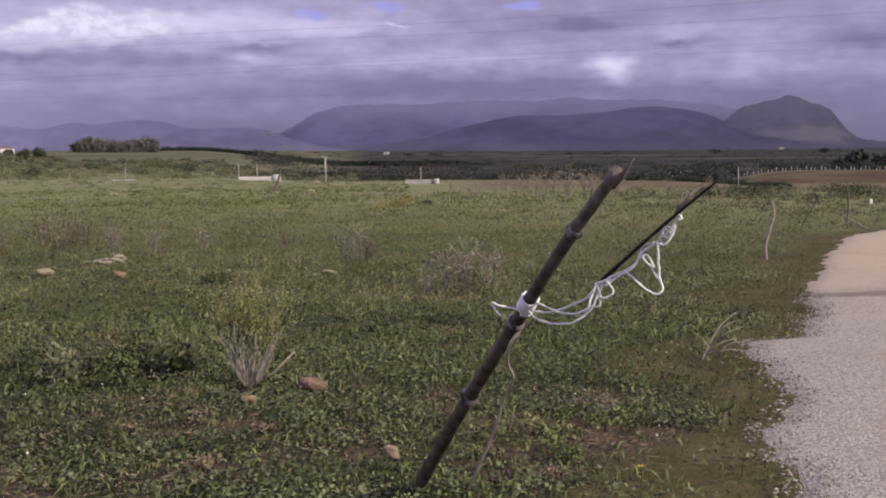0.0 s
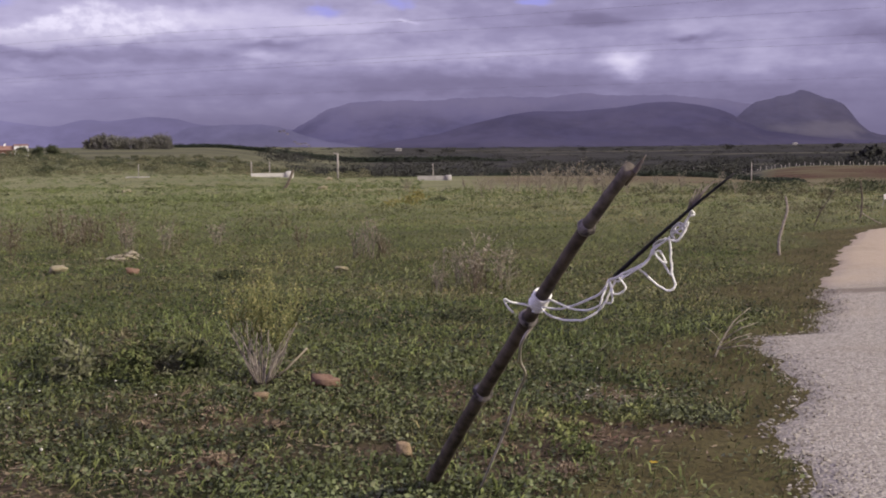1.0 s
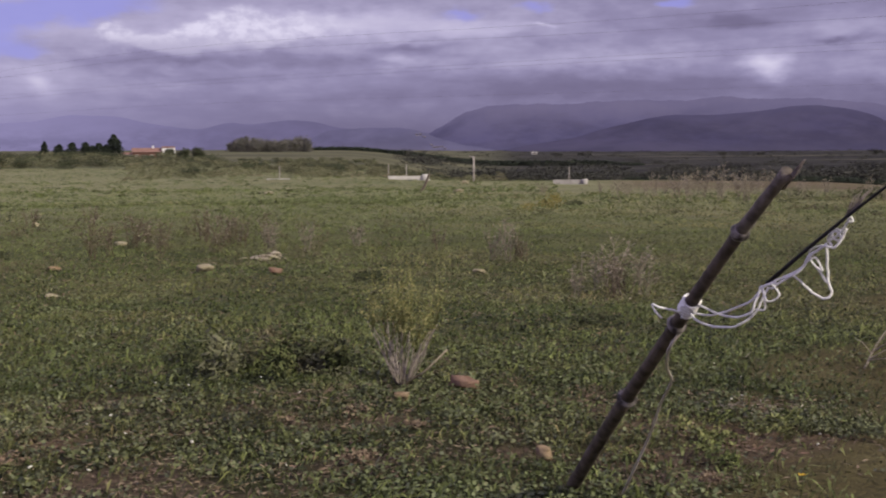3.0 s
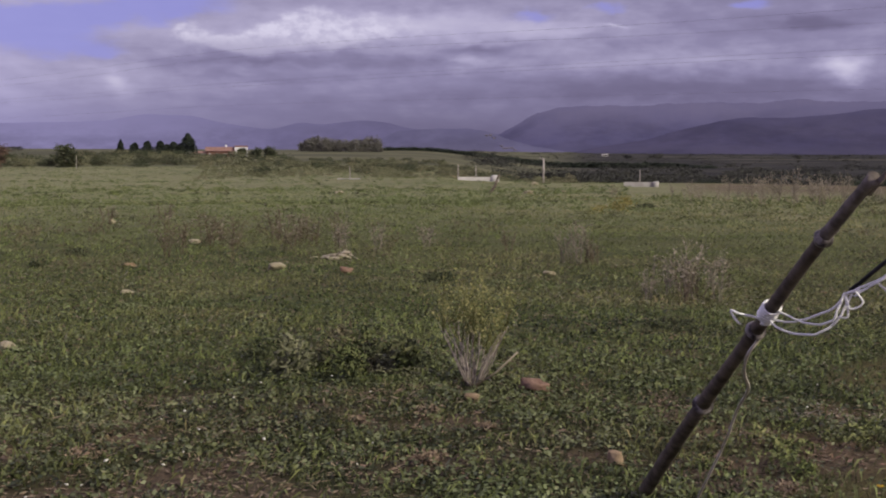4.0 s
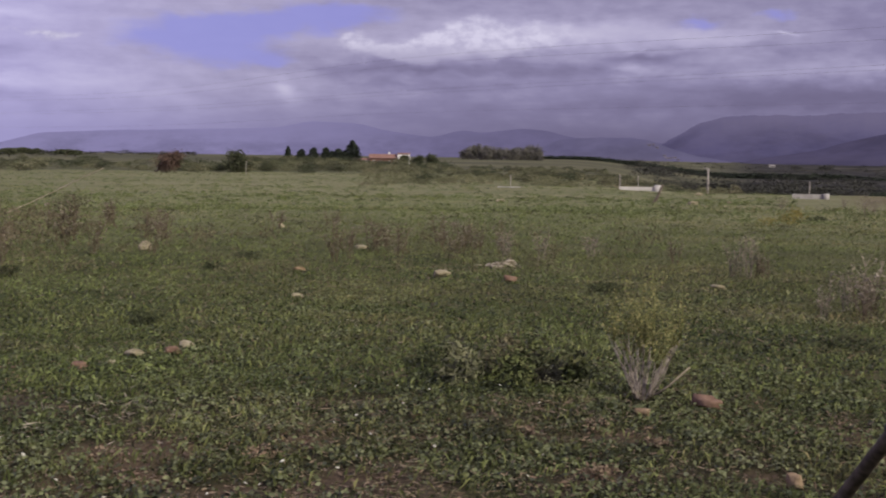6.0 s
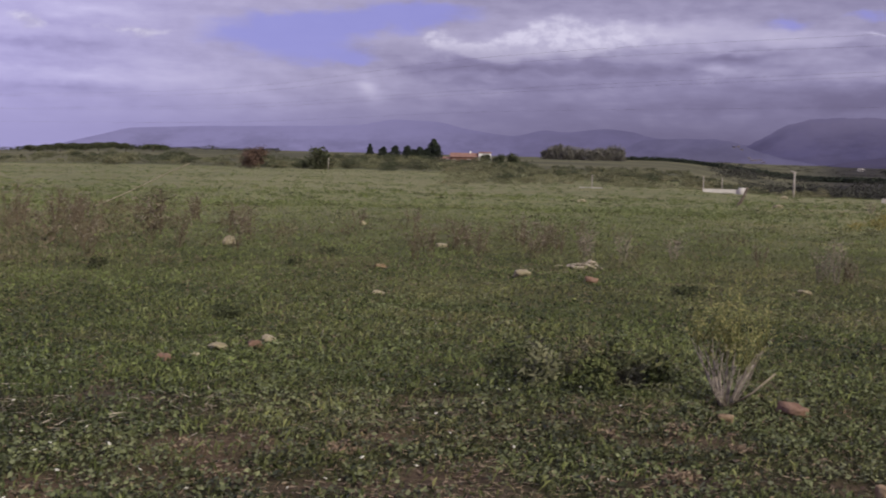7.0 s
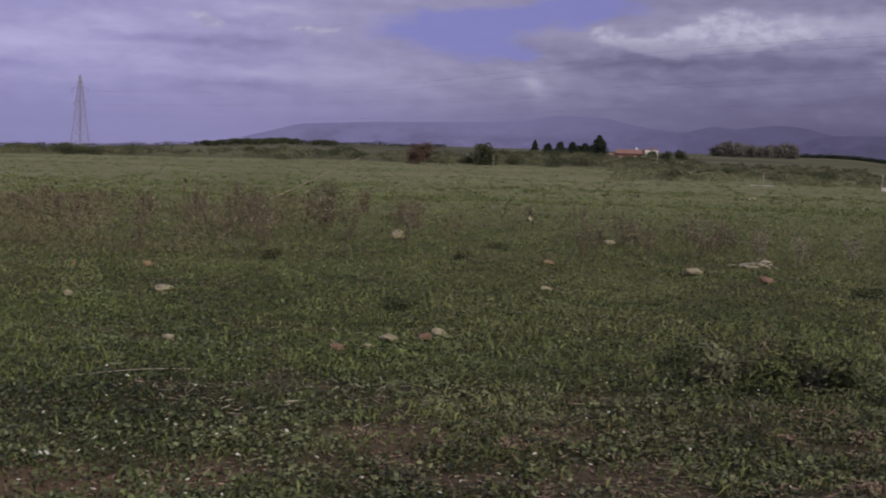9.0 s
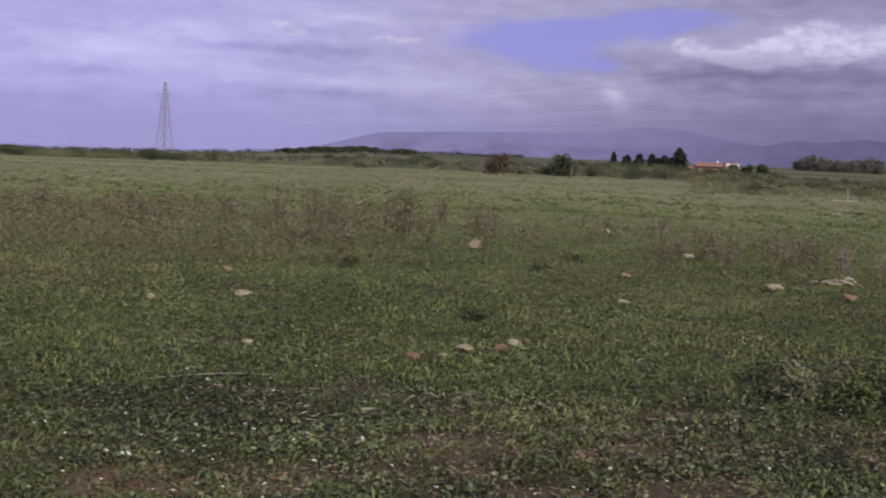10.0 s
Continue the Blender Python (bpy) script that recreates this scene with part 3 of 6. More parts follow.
def build_ground():
    azs = np.concatenate([np.arange(-34, 66, 0.4), np.arange(66, 326, 3.0)])
    rs = np.concatenate([[0.2], np.geomspace(0.6, 40, 150), np.geomspace(42, 5200, 170)])
    A, R = np.meshgrid(np.radians(azs), rs)
    X, Y = -np.sin(A) * R, np.cos(A) * R
    Z = terrain(X, Y)
    V = np.stack([X, Y, Z], -1).reshape(-1, 3)
    na, nr = len(azs), len(rs)
    i, j = np.meshgrid(np.arange(nr - 1), np.arange(na), indexing="ij")
    F = np.stack([i * na + j, i * na + (j + 1) % na, (i + 1) * na + (j + 1) % na, (i + 1) * na + j], -1).reshape(-1, 4)
    V = np.vstack([V, [[0, 0, 0]]])
    me = mesh_of("ground", V, F[:, ::-1], mat=M_GROUND, smooth=True)
    bm = bmesh.new()
    bm.from_mesh(me)
    bm.verts.ensure_lookup_table()
    for k in range(na):
        bm.faces.new((bm.verts[k], bm.verts[(k + 1) % na], bm.verts[-1]))
    bmesh.ops.recalc_face_normals(bm, faces=bm.faces)
    bm.to_mesh(me)
    bm.free()
    r, a = np.hypot(V[:, 0], V[:, 1]), np.degrees(np.arctan2(-V[:, 0], V[:, 1]))
    st = lambda q: np.clip(q, 0, 1) ** 2 * (3 - 2 * np.clip(q, 0, 1))
    far = st((r - 9) / 24)
    tan = st((r - 62) / 30) * st((178 - r) / 12) * st((0.5 - a) / 4)
    red = (st((r - 165) / 10) * st((290 - r) / 20) * st((-14.3 - a) / 0.8))
    acre = st((r - 235) / 25) * (a > 3)
    valley = st((r - 190) / 20) * st((7 - a) / 4) * (1 - st((-14.3 - a) / 0.8) * st((300 - r) / 20))
    gap = np.interp(V[:, 1], EDGE_Y, EDGE_X) - V[:, 0]
    verge = st((gap + 0.3) / 0.25) * st((0.75 + 0.3 * np.sin(2.1 * V[:, 1]) - gap) / 0.35) * (V[:, 1] > 0) * (V[:, 1] < 25)
    bare = (1 - patchy(V[:, 0], V[:, 1])) * np.clip((9 - r) / 2.5, 0, 1)
    for key, val in (("turf", st((r - 5.5) / 3)), ("bare", bare), ("verge", verge), ("far", far), ("red", red), ("tan", tan), ("valley", valley), ("acre", acre * (1 - valley))):
        me.attributes.new(key, "FLOAT", "POINT").data.foreach_set("value", val.astype(np.float32))
    return tagged(new("ground", me), "rough green meadow ground with bare patches reaching the horizon", "ground", kind="structure")


build_ground()


def build_road():
    ys = np.concatenate([np.arange(-30, 2, 1.0), np.arange(2, 20, 0.08), np.arange(20, 45, 1.0)])
    us = np.concatenate([[0, 0.02, 0.06, 0.14], np.linspace(0.25, 1, 12)])
    wide = ROAD_WIDE * np.clip(1 + (ys - 10) * 0.03, 1, 2.4)
    X = (np.interp(ys, EDGE_Y, EDGE_X) + ragged(ys))[:, None] + us[None] * wide[:, None]
    Y = np.repeat(ys[:, None], len(us), 1)
    lift = np.where(us == 0, -0.03, np.minimum(0.006 + us * 0.2, 0.03))
    Z = terrain(X, Y) + lift[None]
    nu = len(us)
    i, j = np.meshgrid(np.arange(len(ys) - 1), np.arange(nu - 1), indexing="ij")
    F = np.stack([i * nu + j, i * nu + j + 1, (i + 1) * nu + j + 1, (i + 1) * nu + j], -1).reshape(-1, 4)
    me = mesh_of("road", np.stack([X, Y, Z], -1).reshape(-1, 3), F, mat=M_ROAD, smooth=True)
    tagged(new("road", me), "pale gravel farm track with a ragged grassy edge", "road", kind="structure")


build_road()


# ---- mountains ----
def ridge(name, rows, dist, deep, mat, label, seed, rough=0.09, foot=-12.0):
    """A range whose crest follows (azimuth, elevation) rows, sloping down towards the plain."""
    rng = np.random.default_rng(seed)
    a0, a1 = rows[0][0], rows[-1][0]
    azs = np.linspace(a0, a1, 420)
    order = sorted(rows)
    els = np.interp(azs, [p[0] for p in order], [p[1] for p in order])
    wob = sum(rng.uniform(-1, 1) * np.sin(azs * k + rng.uniform(0, 6)) / k ** 0.8 for k in (2, 3, 5, 8, 13, 21, 34, 55))
    els = np.convolve(np.pad(els, 4, mode="edge"), np.ones(9) / 9, "valid")
    top = 1.2 + dist * np.tan(np.radians(np.maximum(els + rough * 0.35 * wob, -1.2)))
    u = np.linspace(0, 1, 26)
    V = []
    for k, q in enumerate(u):
        d = dist - deep * (1 - q)
        gully = 1 + (0.10 * np.sin(azs * 1.3 + 5 * q + seed) + 0.05 * np.sin(azs * 3.1 - 9 * q) + 0.02 * np.sin(azs * 7 + 13 * q)) * (q * (1 - q) * 2.2)
        z = foot + (top - foot) * (q ** 1.35) * gully
        V.append(np.stack([-np.sin(np.radians(azs)) * d, np.cos(np.radians(azs)) * d, z], -1))
    for q, drop in ((1.06, 30.0), (1.15, 320.0)):
        d = dist * q
        V.append(np.stack([-np.sin(np.radians(azs)) * d, np.cos(np.radians(azs)) * d, top - drop], -1))
    n = len(azs)
    i, j = np.meshgrid(np.arange(len(V) - 1), np.arange(n - 1), indexing="ij")
    F = np.stack([i * n + j, i * n + j + 1, (i + 1) * n + j + 1, (i + 1) * n + j], -1).reshape(-1, 4)
    me = mesh_of(name, np.concatenate(V), F, mat=mat, smooth=True)
    tagged(new(name, me), label, "mountain", kind="structure")
    return lambda a, k: Vector(V[k][int(np.argmin(np.abs(azs - a)))])


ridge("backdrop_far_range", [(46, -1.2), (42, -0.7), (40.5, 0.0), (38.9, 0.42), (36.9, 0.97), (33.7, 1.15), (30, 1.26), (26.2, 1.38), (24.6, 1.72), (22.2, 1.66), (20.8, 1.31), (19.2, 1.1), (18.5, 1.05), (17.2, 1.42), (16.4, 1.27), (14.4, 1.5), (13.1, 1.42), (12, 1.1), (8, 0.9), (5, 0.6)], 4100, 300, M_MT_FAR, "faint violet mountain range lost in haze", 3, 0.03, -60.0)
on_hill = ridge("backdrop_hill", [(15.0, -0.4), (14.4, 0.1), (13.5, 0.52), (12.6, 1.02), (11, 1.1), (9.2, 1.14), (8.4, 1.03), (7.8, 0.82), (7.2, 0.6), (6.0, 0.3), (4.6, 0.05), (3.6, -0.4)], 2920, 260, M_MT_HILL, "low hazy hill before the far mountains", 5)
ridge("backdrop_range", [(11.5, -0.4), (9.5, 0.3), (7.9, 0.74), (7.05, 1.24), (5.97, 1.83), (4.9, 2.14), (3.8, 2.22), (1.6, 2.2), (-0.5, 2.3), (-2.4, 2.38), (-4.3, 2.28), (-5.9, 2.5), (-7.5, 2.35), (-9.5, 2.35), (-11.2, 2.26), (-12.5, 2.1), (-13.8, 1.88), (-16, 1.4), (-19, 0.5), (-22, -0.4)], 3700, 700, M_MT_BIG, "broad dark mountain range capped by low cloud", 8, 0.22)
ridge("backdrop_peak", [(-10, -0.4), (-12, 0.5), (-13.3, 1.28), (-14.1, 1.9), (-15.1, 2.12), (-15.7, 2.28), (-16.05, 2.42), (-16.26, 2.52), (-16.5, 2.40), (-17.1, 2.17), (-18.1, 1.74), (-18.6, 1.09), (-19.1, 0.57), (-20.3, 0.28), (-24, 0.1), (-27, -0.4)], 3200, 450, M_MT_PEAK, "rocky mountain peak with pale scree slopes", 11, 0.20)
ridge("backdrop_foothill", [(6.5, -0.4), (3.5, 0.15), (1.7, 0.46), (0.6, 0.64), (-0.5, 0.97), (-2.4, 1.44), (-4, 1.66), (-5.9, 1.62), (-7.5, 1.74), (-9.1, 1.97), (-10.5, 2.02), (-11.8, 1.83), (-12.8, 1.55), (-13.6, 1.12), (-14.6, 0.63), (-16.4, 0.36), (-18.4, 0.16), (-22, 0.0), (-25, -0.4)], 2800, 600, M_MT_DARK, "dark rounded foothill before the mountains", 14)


# ---- cane stake with string ----
BASE, AXIS = Vector((-0.08, 4.14, 0.0)), Vector((0.368, -1.53, 1.02))


def on_cane(s):
    return BASE + AXIS * s + Vector((-0.010 + 0.031 * max(0.0, (s - 0.75) / 0.4) ** 3, 0, 0.01 * math.sin(s * 5)))


def build_stake():
    top = new("cane_stake")
    top.location = (BASE.x, BASE.y, height(BASE.x, BASE.y))
    tagged(top, "weathered dark cane stake leaning over in the grass", "stake")
    inv = Matrix.Translation(-top.location)
    bow = on_cane
    rad = lambda s: 0.0255 - 0.0108 * s
    nodes = [0.467, 0.757, 1.013]
    cuts = [-0.06] + nodes + [1.138]
    for k, (a, b) in enumerate(zip(cuts, cuts[1:])):
        ss = np.linspace(a, b, 14)
        rr = [rad(s) * (1 + 0.10 * math.exp(-((s - a) / 0.012) ** 2) + 0.10 * math.exp(-((s - b) / 0.012) ** 2) - 0.04 * math.sin(math.pi * (s - a) / (b - a))) for s in ss]
        bm = tube([inv @ bow(s) for s in ss], rr, 14)
        for v in bm.verts:
            v.co += 0.0012 * noise.noise_vector(v.co * 14)
        part("culm", bm, M_CANE if k < 3 else M_CANE_TOP, top, "" if k < 3 else "greyer weathered upper end of the cane")
    for s in nodes:
        rr, ss = [], []
        for d in (-0.008, -0.0055, -0.003, 0, 0.003, 0.0055, 0.008):
            ss.append(s + d)
            rr.append(rad(s) * (1.10 + 0.42 * math.exp(-(d / 0.0045) ** 2)))
        bm = tube([inv @ bow(q) for q in ss], rr, 14)
        # bud scar on one side
        bud = inv @ (bow(s + 0.008) + Vector((0.7, -0.45, 0.2)).normalized() * rad(s) * 1.1)
        tube([bud, bud + Vector((0.012, -0.006, 0.012))], [0.006, 0.002], 6, bm)
        part("node", bm, M_CANE_JOINT, top, "swollen ring-shaped cane joint")
    # frayed side of the broken tip
    for k in range(3):
        off = Vector((0.011, -0.005, -0.006 + 0.004 * k))
        part("splinter", tube([inv @ (bow(1.113) + off), inv @ (bow(1.148 + 0.006 * k) + off * 1.2)], [0.005, 0.0015], 5), M_CANE_PALE, top)


build_stake()


def ray_at(azimuth, elev, d):
    e, a = radians(elev), radians(azimuth)
    return Vector((-math.sin(a) * math.cos(e) * d, math.cos(a) * math.cos(e) * d, 1.2 + math.sin(e) * d))


def build_string():
    top = new("string_tangle")
    top.location = on_cane(0.812)
    tagged(top, "tangled white plastic string tied round the cane and a thin rod", "string")
    inv = Matrix.Translation(-top.location)
    P = lambda a, e, d=2.85: ray_at(a, e, d)
    lines = {
        "tail": [P(-2.9, -8.0, 2.93), P(-2.42, -7.35, 2.93), P(-3.0, -7.55, 2.92), P(-3.8, -7.75, 2.93)],
        "lower_loop": [P(-4.0, -7.4, 2.92), P(-4.5, -8.05, 2.90), P(-5.4, -8.35, 2.87), P(-6.3, -8.3, 2.85), P(-7.0, -7.9, 2.84), P(-7.45, -7.2, 2.83), P(-7.8, -6.4, 2.82)],
        "upper_loop": [P(-4.2, -7.2, 2.90), P(-5.0, -7.5, 2.88), P(-5.9, -7.85, 2.86), P(-6.9, -7.75, 2.83), P(-7.2, -7.1, 2.82), P(-7.5, -6.35, 2.82)],
        "cross_strand": [P(-4.3, -7.75, 2.91), P(-5.3, -7.75, 2.88), P(-6.2, -7.5, 2.86), P(-7.1, -7.0, 2.84), P(-7.6, -6.4, 2.82), P(-8.2, -6.2, 2.81)],
    }
    lines.update({
        "run": [P(-7.5, -6.4, 2.82), P(-8.2, -6.1, 2.81), P(-8.9, -5.75, 2.80), P(-9.3, -5.4, 2.79), P(-9.6, -4.9, 2.78), P(-10.1, -4.6, 2.77), P(-10.4, -4.3, 2.76)],
        "second_run": [P(-7.9, -6.5, 2.81), P(-8.6, -6.05, 2.80), P(-9.2, -5.6, 2.79), P(-9.5, -5.1, 2.78), P(-9.9, -4.75, 2.77)],
    })
    lines.update({
        "hanging_loop": [P(-8.9, -5.8, 2.80), P(-9.4, -6.3, 2.80), P(-9.9, -6.7, 2.80), P(-10.35, -6.85, 2.79), P(-10.62, -6.6, 2.79), P(-10.5, -6.1, 2.79), P(-10.42, -5.3, 2.78), P(-10.38, -4.45, 2.77)],
        "inner_strand": [P(-9.6, -4.95, 2.78), P(-10.0, -5.5, 2.79), P(-10.3, -6.0, 2.79), P(-10.5, -6.15, 2.79)],
        "knot_loop": [P(-10.3, -4.4, 2.76), P(-10.75, -4.5, 2.75), P(-11.0, -4.1, 2.75), P(-10.75, -3.8, 2.75), P(-10.45, -4.1, 2.76), P(-10.6, -4.45, 2.76)],
    })
    lines.update({
        "zigzag": [P(-8.0, -6.3, 2.80), P(-8.3, -6.75, 2.80), P(-7.8, -7.1, 2.81), P(-7.5, -6.5, 2.82), P(-7.7, -7.4, 2.82), P(-7.2, -7.5, 2.83)],
        "short_strand": [P(-9.5, -5.2, 2.78), P(-9.9, -5.0, 2.78), P(-10.2, -5.6, 2.78), P(-9.85, -5.35, 2.78), P(-9.6, -4.7, 2.78), P(-10.2, -4.4, 2.77)],
        "curl": [P(-10.9, -4.4, 2.75), P(-11.1, -3.9, 2.75), P(-10.8, -3.7, 2.75), P(-10.6, -4.0, 2.75), P(-10.9, -4.2, 2.75), P(-11.2, -3.6, 2.74)],
        "end_strand": [P(-10.5, -4.2, 2.76), P(-10.9, -3.9, 2.75), P(-11.2, -3.4, 2.74), P(-11.35, -3.1, 2.735), P(-11.5, -3.25, 2.735), P(-11.3, -3.3, 2.735)],
    })
    for key, pts in lines.items():
        line = smooth_line([inv @ p for p in pts], 7)
        line = [p + 0.0035 * noise.noise_vector(p * 28) + 0.0015 * noise.noise_vector(p * 90) for p in line]
        part("strand", tube(line, 0.0023 if key in ("zigzag", "short_strand", "curl") else 0.0028, 6), M_STRING, top)
    # wrapping round the cane
    d = AXIS.normalized()
    side = d.orthogonal().normalized()
    up = d.cross(side)
    coil = [inv @ (on_cane(0.800) + d * (0.0075 * k / 7.0) + 0.0205 * (math.cos(k * 0.6) * side + math.sin(k * 0.6) * up)) for k in range(58)]
    part("wrapping", tube(coil, 0.0036, 6), M_STRING, top, "white string wound tightly round the cane")


build_string()


def build_rod():
    a, b = ray_at(-7.75, -6.25, 2.83), ray_at(-13.3, -1.35, 2.68)
    top = new("thin_rod")
    top.location = a
    tagged(top, "thin black rod held up by the white string", "rod")
    pts = [(b - a) * t + Vector((0, 0, 0.006)) * math.sin(3 * t) for t in np.linspace(0, 1, 12)]
    part("shaft", tube(pts, np.linspace(0.0056, 0.0030, 12), 8), M_BLACK, top)
    # dry split leaf sheath at the upper end
    for k in range(4):
        s = (b - a) * (0.62 + 0.02 * k) + Vector((0, 0, 0.004))
        part("dry_sheath", tube([s, s + Vector((0.010 + 0.003 * k, -0.004, 0.03)), s + Vector((0.020 + 0.008 * k, -0.01, 0.055 + 0.005 * (k % 2)))], [0.0025, 0.002, 0.0008], 5), M_CANE_PALE, top, "pale dry leaf sheath")


build_rod()


def build_wire():
    top = new("hanging_wire")
    p0 = on_cane(0.745) + Vector((0.02, -0.02, 0))
    top.location = p0
    tagged(top, "thin dull wire hanging from the cane down into the grass", "wire")
    pts = [p0, ray_at(-3.3, -9.4, 3.05), ray_at(-3.2, -10.3, 3.2), ray_at(-3.45, -11.0, 3.4), ray_at(-3.0, -12.0, 3.6), ray_at(-2.65, -13.1, 3.7), ray_at(-2.3, -14.0, 3.8), ray_at(-1.7, -15.3, 3.9), ray_at(-1.25, -16.3, 4.05)]
    part("strand", tube(smooth_line([p - p0 for p in pts], 6), 0.0042, 6), M_WIRE, top)


build_wire()


# ---- stones and dead wood ----
def stone_mesh(seed, sx, sy, sz, mat, angular=0.3):
    rng = random.Random(seed)
    bm = bmesh.new()
    bmesh.ops.create_icosphere(bm, subdivisions=3, radius=1.0)
    off = Vector((rng.uniform(-9, 9), rng.uniform(-9, 9), rng.uniform(-9, 9)))
    cuts = [(Vector((rng.gauss(0, 1), rng.gauss(0, 1), rng.gauss(0, 0.8))).normalized(), rng.uniform(0.6, 0.85)) for _ in range(5)]
    for v in bm.verts:
        n = 1 + angular * noise.noise(v.co * 1.1 + off) + 0.22 * noise.noise(v.co * 2.6 + off) + 0.07 * noise.noise(v.co * 7 + off)
        # flat broken faces
        for cut, depth in cuts:
            over = v.co.dot(cut) * n - depth
            if over > 0:
                n -= 0.8 * over
        q = [math.copysign(abs(c) ** 0.8, c) for c in v.co]
        v.co = Vector((q[0] * sx * n, q[1] * sy * n, max(q[2], -0.6) * sz * n))
    for f in bm.faces:
        f.smooth = True
    me = bpy.data.meshes.new("stone")
    bm.to_mesh(me)
    bm.free()
    me.materials.append(mat)
    return me


STONES = [  # x, y, half width, half height, material, label
    (-0.65, 5.83, 0.088, 0.036, M_RED, "reddish angular stone in the short weeds"),
    (-0.20, 4.50, 0.037, 0.043, M_TAN, "small rounded tan stone in the grass"),
    (-0.91, 5.47, 0.045, 0.033, M_TAN, "flat tan stone beside the dead bush"),
    (-3.08, 11.22, 0.067, 0.052, M_RED, "rounded reddish stone in the meadow"),
    (-3.83, 11.37, 0.086, 0.046, M_STONE, "pale flat stone in the meadow"),
    (-8.30, 13.01, 0.100, 0.062, M_STONE, "rounded pale boulder in the meadow"),
    (-4.02, 6.08, 0.070, 0.030, M_STONE, "flat pale yellowish stone half sunk in grass"),
    (-3.98, 5.78, 0.037, 0.021, M_STONE, "small pale stone beside a flat one"),
    (-4.08, 5.60, 0.056, 0.025, M_RED, "low dull stone half sunk in grass"),
    (-3.83, 6.20, 0.052, 0.034, M_RED, "low reddish stone half sunk in grass"),
    (-3.89, 6.46, 0.065, 0.027, M_STONE, "pale stone beside a reddish stone"),
    (-6.60, 6.87, 0.100, 0.045, M_STONE, "flat pale stone in the meadow"),
    (-5.02, 5.23, 0.045, 0.028, M_STONE, "white stone in the meadow"),
    (-6.87, 6.17, 0.044, 0.033, M_STONE, "white stone among short weeds"),
    (-8.11, 8.27, 0.050, 0.031, M_TAN, "tan stone in the meadow"),
    (-8.59, 7.81, 0.028, 0.027, M_TAN, "tiny tan stone in the meadow"),
    (-4.56, 5.69, 0.024, 0.015, M_STONE, "small pale stone in the grass"),
    (-4.50, 9.37, 0.050, 0.014, M_STONE, "low dull stone in the meadow"),
    (-5.38, 11.27, 0.066, 0.030, M_TAN, "low tan stone in the meadow"),
    (-1.10, 11.52, 0.072, 0.031, M_STONE, "small pale stone in the meadow"),
    (-6.02, 14.58, 0.113, 0.037, M_STONE, "pale flat stone among dead thistles"),
    (-9.27, 18.87, 0.070, 0.050, M_STONE, "pale stone far out in the meadow"),
]
for k, (x, y, hw, hh, mat, label) in enumerate(STONES):
    ob = new("stone", stone_mesh(k, 0.95 * hw, hw * 0.75, 0.85 * hh, mat, 0.6))
    ob.matrix_world = pose(x, y, height(x, y) + hh * 0.62 + 0.012, 6 * (k % 3) - 6, 8 * (k % 2), 17 * (k % 5) - 34)
    tagged(ob, label, "stone", "stones in the meadow")
for k, (a, d, hw, hh) in enumerate(((15.45, 55, 0.20, 0.14), (6.3, 60, 0.22, 0.12), (6.0, 118, 0.3, 0.25), (4.6, 70, 0.15, 0.1))):
    p = spot(a, d)
    ob = new("stone", stone_mesh(40 + k, hw, hw, hh, M_STONE, 0.4))
    ob.matrix_world = pose(p.x, p.y, p.z + hh * 0.3, 0, 0, 40 * k)
    tagged(ob, "pale boulder far out in the meadow", "stone", "stones in the meadow")


def build_log():
    top = new("dead_branch")
    x, y = -3.62, 12.85
    top.location = (x, y, height(x, y))
    tagged(top, "bleached broken dead branch lying in the grass", "branch")
    k = 0.43
    limbs = (([(-0.42, 0.05, 0.04), (-0.2, 0.02, 0.07), (0.05, -0.03, 0.09), (0.22, 0.02, 0.12), (0.42, 0.06, 0.14)], (0.03, 0.045, 0.02)),
             ([(-0.38, -0.1, 0.03), (-0.1, -0.14, 0.04), (0.15, -0.12, 0.03)], (0.02, 0.035, 0.02)),
             ([(-0.05, -0.06, 0.05), (0.16, -0.08, 0.1), (0.4, -0.03, 0.05)], (0.025, 0.03, 0.018)),
             ([(0.05, 0.0, 0.1), (0.22, -0.03, 0.18), (0.38, 0.0, 0.17)], (0.02, 0.03, 0.015)),
             ([(-0.3, 0.02, 0.05), (-0.18, -0.05, 0.1), (0.0, -0.06, 0.13)], (0.015, 0.025, 0.02)))
    for pts, r in limbs:
        line = smooth_line([Vector(p) * k for p in pts], 8)
        bm = tube(line, np.interp(np.linspace(0, 1, len(line)), [0, 0.45, 1], r) * k * 1.4, 10)
        for v in bm.verts:
            v.co += 0.012 * noise.noise_vector(v.co * 14) + 0.006 * noise.noise_vector(v.co * 50)
        part("limb", bm, M_LOG, top)
    for pts in ([(0.3, 0, 0.12), (0.45, -0.06, 0.1), (0.62, -0.1, 0.02)], [(-0.4, 0.05, 0.03), (-0.6, 0.0, 0.05), (-0.78, 0.02, 0.015)], [(0.1, 0, 0.12), (0.2, 0.05, 0.22), (0.25, 0.06, 0.25)]):
        part("twig", tube(smooth_line([Vector(p) * k for p in pts], 5), 0.006, 6), M_LOG, top)


build_log()


def bar_thing(name, label, category, pts, radii, mat, sides=8, kind="shaft", flow=True):
    top = new(name)
    p0 = Vector(pts[0])
    top.location = p0
    tagged(top, label, category)
    line = smooth_line([Vector(p) - p0 for p in pts], 5) if flow else [Vector(p) - p0 for p in pts]
    rr = np.interp(np.linspace(0, 1, len(line)), np.linspace(0, 1, len(radii)), radii)
    part(kind, tube(line, rr, sides), mat, top)
    return top


